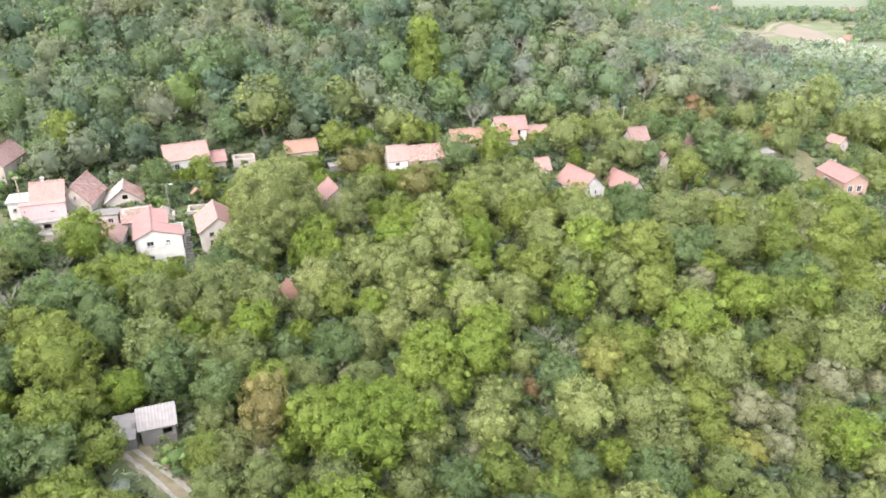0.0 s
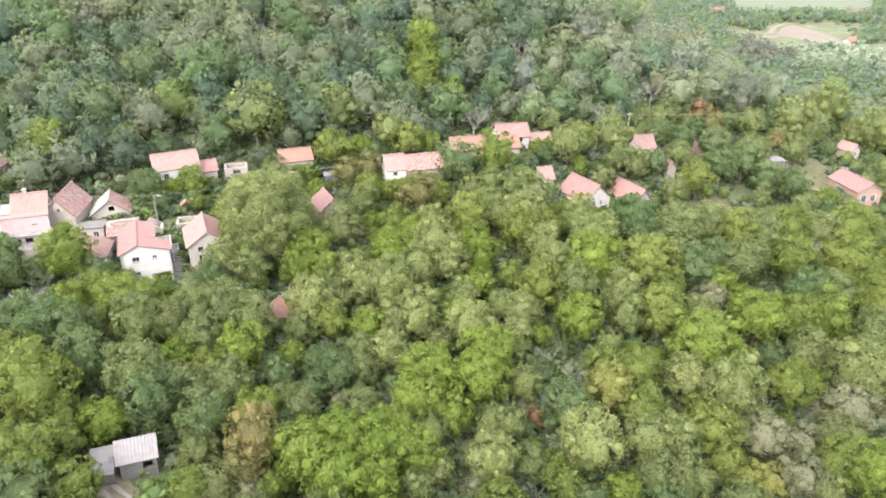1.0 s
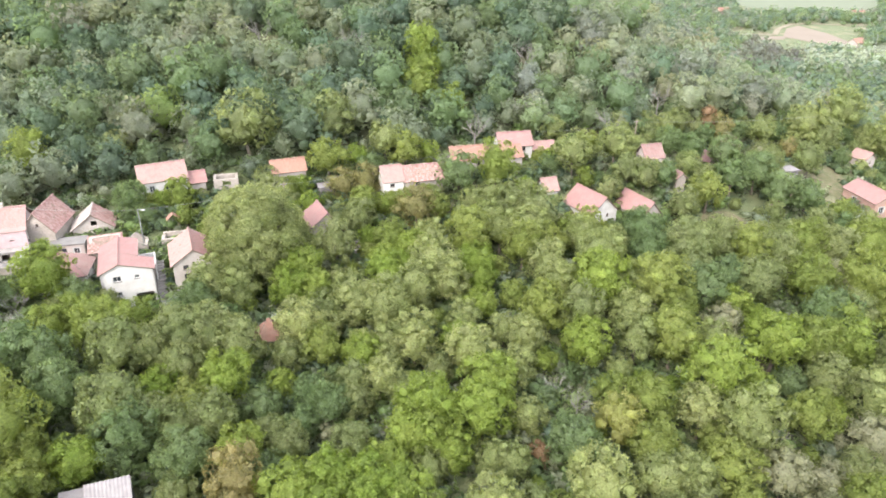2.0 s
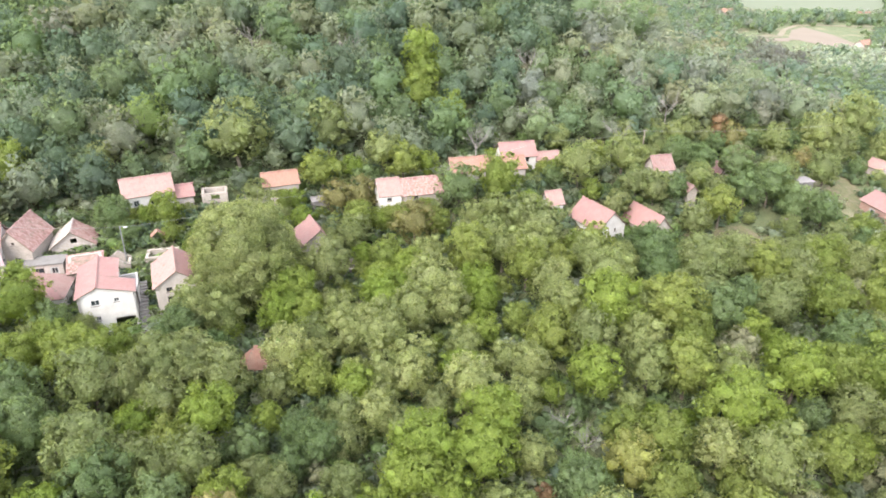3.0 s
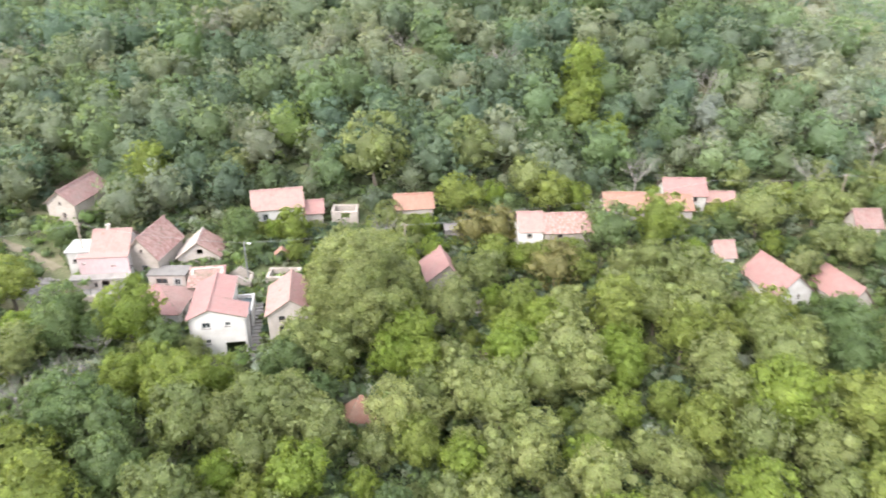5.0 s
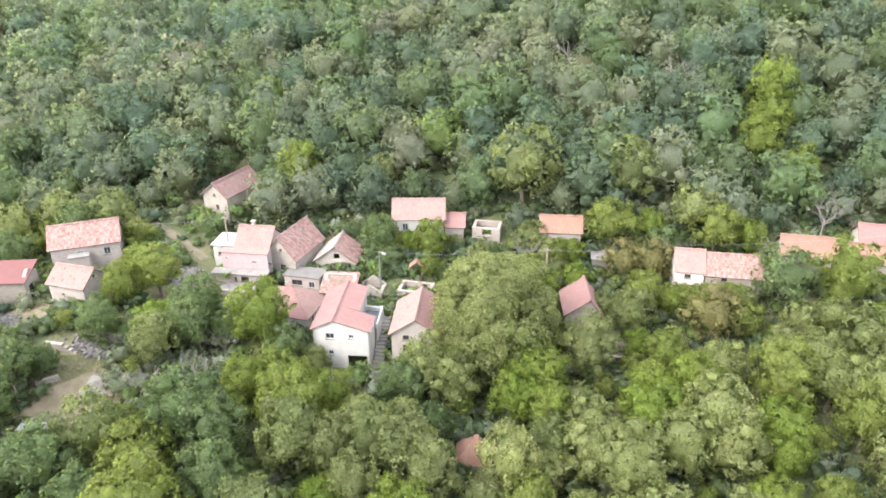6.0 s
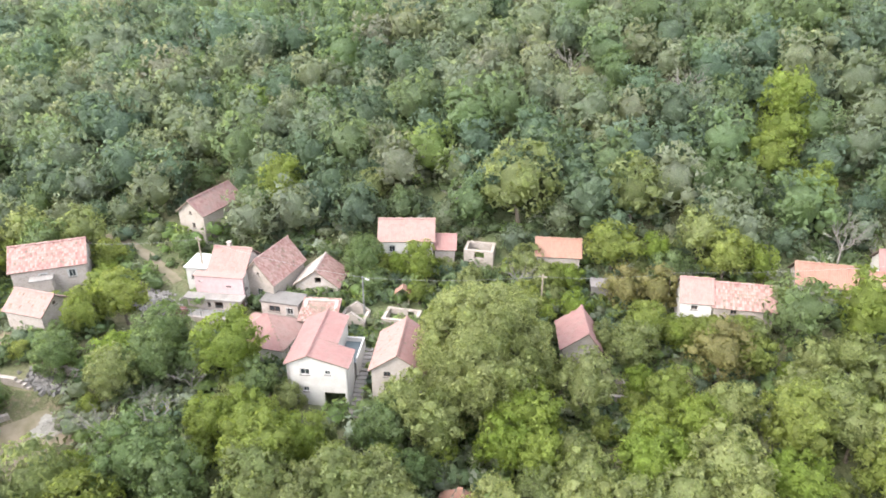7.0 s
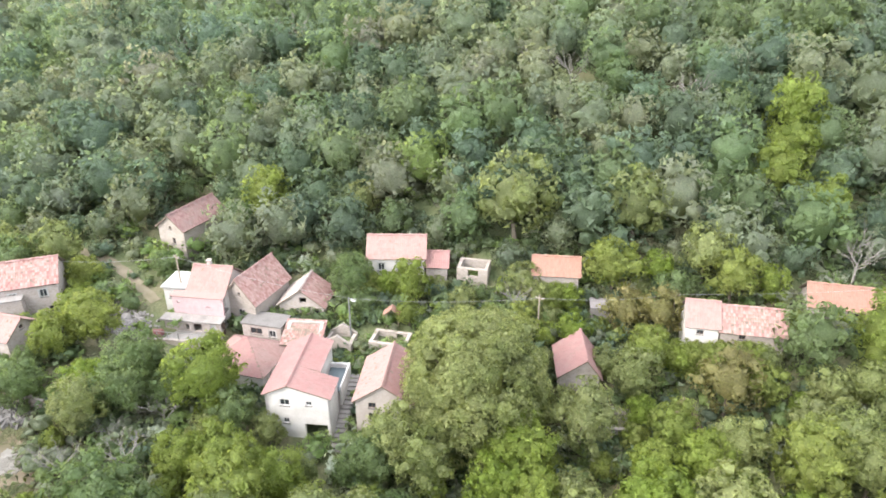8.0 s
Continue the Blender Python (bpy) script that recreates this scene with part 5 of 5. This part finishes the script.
plant("G", [(-70.8, 91.4, 2.5), (-69, 86.7, 2.4), (-67.1, 90.6, 3.1), (4, 107.6, 3.6), (11.9, 105.2, 3.4), (15.8, 106.8, 2.9), (29, 86, 3.6), (29.9, 96.3, 4.3), (31.7, 92.5, 3), (46.9, 108.3, 3.6), (48.6, 88, 3.5), (53.5, 101.4, 3.9), (62.1, 101.5, 4.5), (63, 93.7, 3.9)])
plant("D", [(-57.1, 85.1, 2.9), (-54.5, 88.5, 2.3), (-47, 89.5, 2.5), (-34.1, 90.7, 1.6), (-32.1, 91.9, 2.6), (31.2, 106.2, 3.2), (36.5, 97.6, 3.5), (40.9, 100.3, 3.2), (52.6, 93.5, 3.7)])
plant("E", [(-47.6, 86.7, 2.1), (-43.6, 90.5, 1.7), (-37.7, 88.2, 1.5), (-16, 104.2, 3.3), (-15.6, 109.3, 3.8), (35.7, 101.6, 3.6), (37.2, 107.1, 4), (42.7, 109.5, 3.5), (45, 100, 3.7), (51.3, 107.4, 3.6), (56.7, 94.7, 3.3), (58.4, 86.3, 3.6)])
plant("P", [(58, 103.3, 3.2)])
# trees round the village and above it
plant("V", [(-66.2, 118.3, 3.3), (-41.7, 115.1, 2.4), (-4.6, 150.2, 3.3), (-4.3, 160.7, 4.4), (-3.8, 155.5, 3.4), (1.8, 147.3, 3), (9.1, 125.6, 3.6), (25.4, 129.7, 3.1)])
plant("O", [(66.5, 154.6, 3.1), (77.7, 157.4, 4.3), (89.7, 154.1, 4.9), (92.3, 171.5, 4.8), (99, 159, 5.1)])
plant("R", [(56.5, 157.4, 2.2)])
plant("E", [(-54.5, 124.7, 2.5), (-34, 121.4, 2.3), (-33.8, 129.4, 5), (-30, 114.2, 2.1), (-29.4, 121.7, 2.2), (-19.8, 135.2, 4.1), (-16.9, 114.6, 3.4), (-13.2, 112.8, 3.7), (3.7, 114.8, 2.2), (11.9, 117.7, 3.3), (14.7, 115.1, 3.8), (29.2, 126.3, 2.9), (32.9, 129.3, 2.9), (35.7, 128.5, 2.7), (36, 123, 3.1), (37.7, 131.1, 2.3), (41, 121.8, 2.8), (42.6, 129.4, 3.4), (62.4, 111.4, 3.6), (64.1, 120.9, 2.8), (64.5, 142.3, 3.1), (72.8, 144.5, 3.2), (77.2, 120, 2), (81.7, 156.6, 3.5)])
plant("G", [(-19.6, 125.9, 3.5), (-7.7, 111.6, 2.6), (-5.9, 122.9, 1.4), (-1, 117.4, 2.3), (23.2, 114.7, 3.1), (45.9, 124.9, 3.2), (57.9, 112.1, 3.6), (69.3, 113.7, 4), (69.3, 118.3, 1.9)])
plant("D", [(-48.4, 112.9, 2.6), (-12.7, 125.9, 2.2), (2.4, 122.9, 3.5), (31.4, 112.5, 3.4), (32.3, 118, 2.5), (34.9, 117, 2.4), (38.9, 128.9, 2.5), (52.4, 131.4, 3.1), (54.8, 142.3, 3.1), (58.2, 134.9, 3.5), (60.9, 129.6, 3.1), (64.9, 128.3, 3.2)])
plant("O", [(-10.2, 131.6, 3.1), (4.9, 119, 2.3), (7, 112.6, 3), (23.6, 133.1, 3.8), (31.7, 135.2, 3.5)])
plant("B", [(-16.6, 121.4, 2.4), (-12.9, 122.3, 2.5), (-4.2, 114.6, 3.2)])
plant("S", [(-43.2, 128.5, 2)])


def screen_trees(x, y, turn, w, crest, keys):
    """A row of low trees before a house front, their tops at the height crest."""
    c, s = math.cos(radians(turn)), math.sin(radians(turn))
    for i, key in enumerate(keys):
        u = w * (i + 0.3) / len(keys)
        out = 1.6
        for _ in range(3):
            px, py = x + c * u + s * out, y + s * u - c * out
            r = min(max((crest - height(px, py)) / 2.4, 0.8), 2.7)
            out = 0.85 * r + 0.25
        tree(key, px, py, r * RNG.uniform(0.9, 1.05), RNG)


for row in ((-47.6, 115.3, 27, 7.0, 9.9, "GLGE"), (-41.2, 118.6, 24, 2.6, 9.0, "GE"), (-28.2, 122.0, 21, 5.4, 9.9, "OGL"), (-10.5, 119.7, 17, 3.4, 8.5, "LGG"),
            (-7.1, 120.8, 17, 6.6, 8.9, "GOGE"), (1.8, 130.3, 14, 6.4, 9.0, "OLG"), (8.3, 132.0, 14, 6.4, 8.9, "GOG"), (10.7, 136.7, 12, 6.2, 9.0, "OE"),
            (17.1, 138.0, 12, 4.2, 10.3, "GL"), (24.4, 119.8, 29, 5.6, 2.5, "OGD"), (33.7, 120.0, 26, 3.8, 3.0, "DG"), (36.3, 131.2, 14, 3.5, 9.0, "EO"),
            (16.8, 125.8, 18, 3.4, 4.9, "GL"), (-20.4, 110.2, 25, 4.2, 4.6, "OG")):
    screen_trees(*row)


def uphill(x, y):
    return y - 132 - 0.42 * x


def planted(x, y):
    return y > 40 and x > -52 - 1.3 * (y - 40) and x < 48 + 0.72 * (y - 40)


def free(x, y, r, gap):
    for hx, hy, hr in FOOTPRINTS:
        if (x - hx) ** 2 + (y - hy) ** 2 < (hr + r * 0.75) ** 2:
            return False
    if house_gap(x, y) < 0.72 * r + 0.3:
        return False
    crest = height(x, y) + 2.4 * r
    # before a house front, trees stay under the camera's sight line to it
    for hx, hy, hr, eave in SIGHT_GAPS:
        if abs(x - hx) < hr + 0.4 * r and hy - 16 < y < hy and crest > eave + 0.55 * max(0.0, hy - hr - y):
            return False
    a = TREE_XY[: len(TREES)]
    return not (((a[:, 0] - x) ** 2 + (a[:, 1] - y) ** 2) < (gap * (a[:, 2] + r)) ** 2).any()


FOOTPRINTS += [(-33.0, 55.6, 2.6), (-29.8, 54.0, 2.6), (-26.8, 52.0, 2.6), (-31.4, 55.8, 2.2), (-45.2, 56.8, 2.4), (-37, 58.5, 2.0), (50.5, 70, 3.0), (48, 122, 3.5), (53, 123, 3.5), (74, 146, 4), (80, 147, 4),
               (-80, 103.0, 1.8), (-76.5, 101.8, 1.7), (-73, 100.9, 1.7), (-86, 103.2, 1.6), (-70, 99.8, 1.8), (-11.5, 100.5, 1.5), (-34.5, 57.0, 2.5), (78, 126.5, 4), (84, 127, 4), (73, 134, 3.5), (74, 141, 3), (69, 145, 4), (60, 131, 3), (91, 140, 3), (-40, 88.6, 2.4), (-37.4, 90.5, 1.6)]
TREE_XY = np.zeros((6000, 3))
TREE_XY[: len(TREES)] = TREES
MIX = {"hill": ("GEODSLB", (0.25, 0.24, 0.15, 0.32, 0.01, 0.02, 0.01)), "spur": ("HOEPDGSB", (0.12, 0.26, 0.24, 0.02, 0.10, 0.22, 0.02, 0.02)), "slope": ("EODGPLB", (0.30, 0.22, 0.18, 0.14, 0.10, 0.04, 0.02)), "left": ("DGLOEVS", (0.40, 0.24, 0.10, 0.08, 0.13, 0.03, 0.02)),
       "mid": ("LGOEDWB", (0.26, 0.26, 0.18, 0.14, 0.09, 0.05, 0.02)), "right": ("OEGLPYDS", (0.20, 0.16, 0.25, 0.14, 0.07, 0.05, 0.10, 0.03))}
WOODS = []
for biggest, tries in ((4.2, 7600), (3.4, 7600), (2.4, 7600), (1.6, 5000)):
    for _ in range(tries):
        x, y = RNG.uniform(-330, 165), RNG.uniform(40, 260)
        up = uphill(x, y)
        if not planted(x, y) or up > 125:
            continue
        r = biggest * RNG.uniform(0.72, 1.1)
        if up < 4:
            r *= 0.62 if x > 25 else 0.78
        if up > 55:
            r *= 1.15
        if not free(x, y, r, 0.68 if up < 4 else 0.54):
            continue
        zone = "spur" if up > 4 and x > 22 + 10 * math.sin(y / 9) else "hill" if up > 4 else "slope" if x > 15 and y > 108 else "left" if x < -22 else "mid" if x < 22 else "right"
        keys, odds = MIX[zone]
        key = str(RNG.choice(list(keys), p=odds))
        # lower-case keys take the tints with extra haze mixed in
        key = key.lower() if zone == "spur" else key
        TREE_XY[len(TREES)] = (x, y, r)
        if up < 4:
            tree(key, x, y, r, RNG, near=up < -8 and x < 60)
        else:
            TREES.append((x, y, r))
            WOODS.append((key, x, y, r))

# leaf tones of the woods, greyed and blued to hold some distance haze
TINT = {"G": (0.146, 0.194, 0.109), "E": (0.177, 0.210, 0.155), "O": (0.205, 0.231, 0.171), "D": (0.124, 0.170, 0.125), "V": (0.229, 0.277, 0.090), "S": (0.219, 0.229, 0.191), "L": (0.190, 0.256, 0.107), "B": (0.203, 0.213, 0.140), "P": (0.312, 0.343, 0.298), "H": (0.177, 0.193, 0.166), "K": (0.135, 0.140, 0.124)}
TINT.update({k.lower(): (1.22 * c[0], 1.19 * c[1], 1.26 * c[2]) for k, c in TINT.items()})  # paler and bluer on the spur and in the valley: distance haze put into the leaf colour


def stuff(name, label, category, items, variants, material):
    """Many crowns joined into one mesh, each with a tone of its own."""
    vs, ts, cs, ns, off = [], [], [], [], 0
    for key, x, y, z, r, wide in items:
        v, t, nv = variants[int(RNG.integers(len(variants)))]
        a = RNG.uniform(0, 6.28)
        rot = np.array([[math.cos(a), -math.sin(a), 0], [math.sin(a), math.cos(a), 0], [0, 0, 1]])
        vs.append((v * np.array([wide, wide, 1])) @ rot.T * r + np.array([x, y, z]))
        ts.append(t + off)
        ns.append(nv @ rot.T)
        off += len(v)
        c = np.ones((len(v), 4))
        c[:, :3] = np.array(TINT[key]) * RNG.uniform(0.9, 1.12) * np.array([RNG.uniform(0.96, 1.05), 1, RNG.uniform(0.94, 1.07)])
        cs.append(c)
    me = fast_mesh(name, np.concatenate(vs), np.concatenate(ts), material, normals=np.concatenate(ns))
    at = me.color_attributes.new("tint", "FLOAT_COLOR", "POINT")
    at.data.foreach_set("color", np.concatenate(cs).astype(np.float32).ravel())
    return tagged(new(name, me), label, category, kind="stuff")


FAR = [crown_data(300 + k, 1.0, 500, 0.165, 44, 1.15, 0.1, 0.6, 6, spread=0.26) for k in range(8)]
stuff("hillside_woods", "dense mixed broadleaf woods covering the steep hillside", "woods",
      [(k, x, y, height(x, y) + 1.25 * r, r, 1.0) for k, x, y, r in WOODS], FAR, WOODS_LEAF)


# shrubs crowd round the houses and between them
RING = []
while len(RING) < 1300:
    hx, hy, hc, hs, w, d = RECTS[int(RNG.integers(len(RECTS) - 3))]
    a, k = RNG.uniform(0, 6.28), RNG.uniform(1.5, 9.5)
    x, y, r = hx + hc * w / 2 - hs * d / 2 + k * math.cos(a), hy + hs * w / 2 + hc * d / 2 + k * math.sin(a), RNG.uniform(0.6, 1.5)
    if house_gap(x, y) < 0.55 * r or any((x - qx) ** 2 + (y - qy) ** 2 < (qr * 0.8 + r * 0.5) ** 2 for qx, qy, qr in FOOTPRINTS):
        continue
    RING.append((str(RNG.choice(list("GODLV"), p=(0.35, 0.2, 0.2, 0.2, 0.05))), x, y, height(x, y) + 0.6 * r, r, 1.0))
for hx, hy, z, r in ((-55.8, 106.0, 5.0, 0.9), (-54.4, 106.2, 5.0, 0.8), (-53.2, 106.6, 5.1, 0.9), (-51.6, 107.6, 5.6, 0.7), (-41.3, 113.6, 7.0, 1.2), (-39.9, 93.6, 1.3, 0.55), (-39.0, 94.0, 1.2, 0.5), (-40.6, 93.3, 1.2, 0.45), (-75.6, 106.2, 9.0, 1.5), (-73.4, 105.6, 9.2, 1.7), (-71.2, 106.4, 9.4, 1.6), (-70.2, 109, 9.6, 1.5), (-70.0, 112, 9.9, 1.4), (-35.6, 94.6, 1.2, 1.1), (-33.6, 95.0, 1.6, 1.7), (-31.6, 96.2, 2.0, 2.0), (-40.2, 108.2, 3.4, 1.4), (-41.6, 105.6, 2.8, 1.2), (-38.6, 106.6, 2.6, 1.1), (-58.6, 104.6, 4.5, 0.8), (-65.0, 98.6, 5.6, 0.8), (-39.3, 108.9, 3.3, 0.9), (-45.6, 106.0, 2.6, 1.0), (-36.2, 122.0, 7.6, 1.0), (-63.0, 97.6, 6.0, 0.7), (-66.4, 95.6, 5.9, 0.8)):
    RING.append(("L", hx, hy, z, r, 1.0))
BUSH = [crown_data(340 + k, 1.0, 64, 0.34, 9, 0.85, 0.1, 0.5, 2, lump=0.75) for k in range(5)]
low = []
while len(low) < 1500:
    x, y, r = RNG.uniform(-75, 70), RNG.uniform(46, 104), RNG.uniform(0.8, 1.6)
    if not planted(x, y) or house_gap(x, y) < 0.6 * r or any((x - hx) ** 2 + (y - hy) ** 2 < (hr * 0.7 + r * 0.5) ** 2 for hx, hy, hr in FOOTPRINTS):
        continue
    low.append((str(RNG.choice(list("GOLE"), p=(0.4, 0.25, 0.25, 0.1))), x, y, height(x, y) + 0.7 * r, r, 1.15))
while len(low) < 3900:
    x, y = RNG.uniform(-130, 120), RNG.uniform(42, 175)
    if not planted(x, y) or uphill(x, y) > 25:
        continue
    r = RNG.uniform(0.7, 1.7)
    if house_gap(x, y) < 0.6 * r or any((x - hx) ** 2 + (y - hy) ** 2 < (hr * 0.55 + r * 0.4) ** 2 for hx, hy, hr in FOOTPRINTS):
        continue
    low.append((str(RNG.choice(list("GODLP"), p=(0.3, 0.25, 0.2, 0.15, 0.1))), x, y, height(x, y) + 0.55 * r, r, 1.1))
stuff("undergrowth", "low bushes and brambles growing between the trees", "undergrowth", low + RING, BUSH, WOODS_LEAF)

VALLEY = [crown_data(360 + k, 1.0, 54, 0.27, 10, 1.1, 0.1, 0.5, 2, lump=0.75) for k in range(4)]


def valley_open(x, y):
    """Fields and meadows of the valley that no tree stands on."""
    a = x / y
    return (abs(x - 140) < 6 and 470 < y < 640) or (140 < x < 210 and abs(y - 467) < 7) or (0.44 < a < 0.57 and 394 < y < 512) or (0.405 < a < 0.46 and 442 < y < 462) or (0.39 < a < 0.58 and 560 < y < 720) or (0.575 < a < 0.68 and 375 < y < 430)


items = []
while len(items) < 2300:
    x, y = RNG.uniform(80, 440), 190 + 500 * RNG.random() ** 1.3
    if x < 0.26 * y or x > 0.68 * y or valley_open(x, y):
        continue
    r = RNG.uniform(2.0, 3.4) if y > 395 else RNG.uniform(2.8, 4.6)
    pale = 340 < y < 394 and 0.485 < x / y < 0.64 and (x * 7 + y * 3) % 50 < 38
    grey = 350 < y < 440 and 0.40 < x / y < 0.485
    # haze over the valley is in the colour of its lower-case tints
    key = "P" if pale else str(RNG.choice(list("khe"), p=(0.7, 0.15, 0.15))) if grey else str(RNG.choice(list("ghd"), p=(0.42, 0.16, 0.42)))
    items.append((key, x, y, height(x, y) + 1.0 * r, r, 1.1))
for i in range(90):
    x, y = RNG.uniform(200, 300), RNG.uniform(432, 512)
    if abs((x / y - 0.575) * 400) < 10 or abs(y - 512) < 6:
        items.append(("g", x, y, height(x, y) + 1.2, 1.5, 1.2))
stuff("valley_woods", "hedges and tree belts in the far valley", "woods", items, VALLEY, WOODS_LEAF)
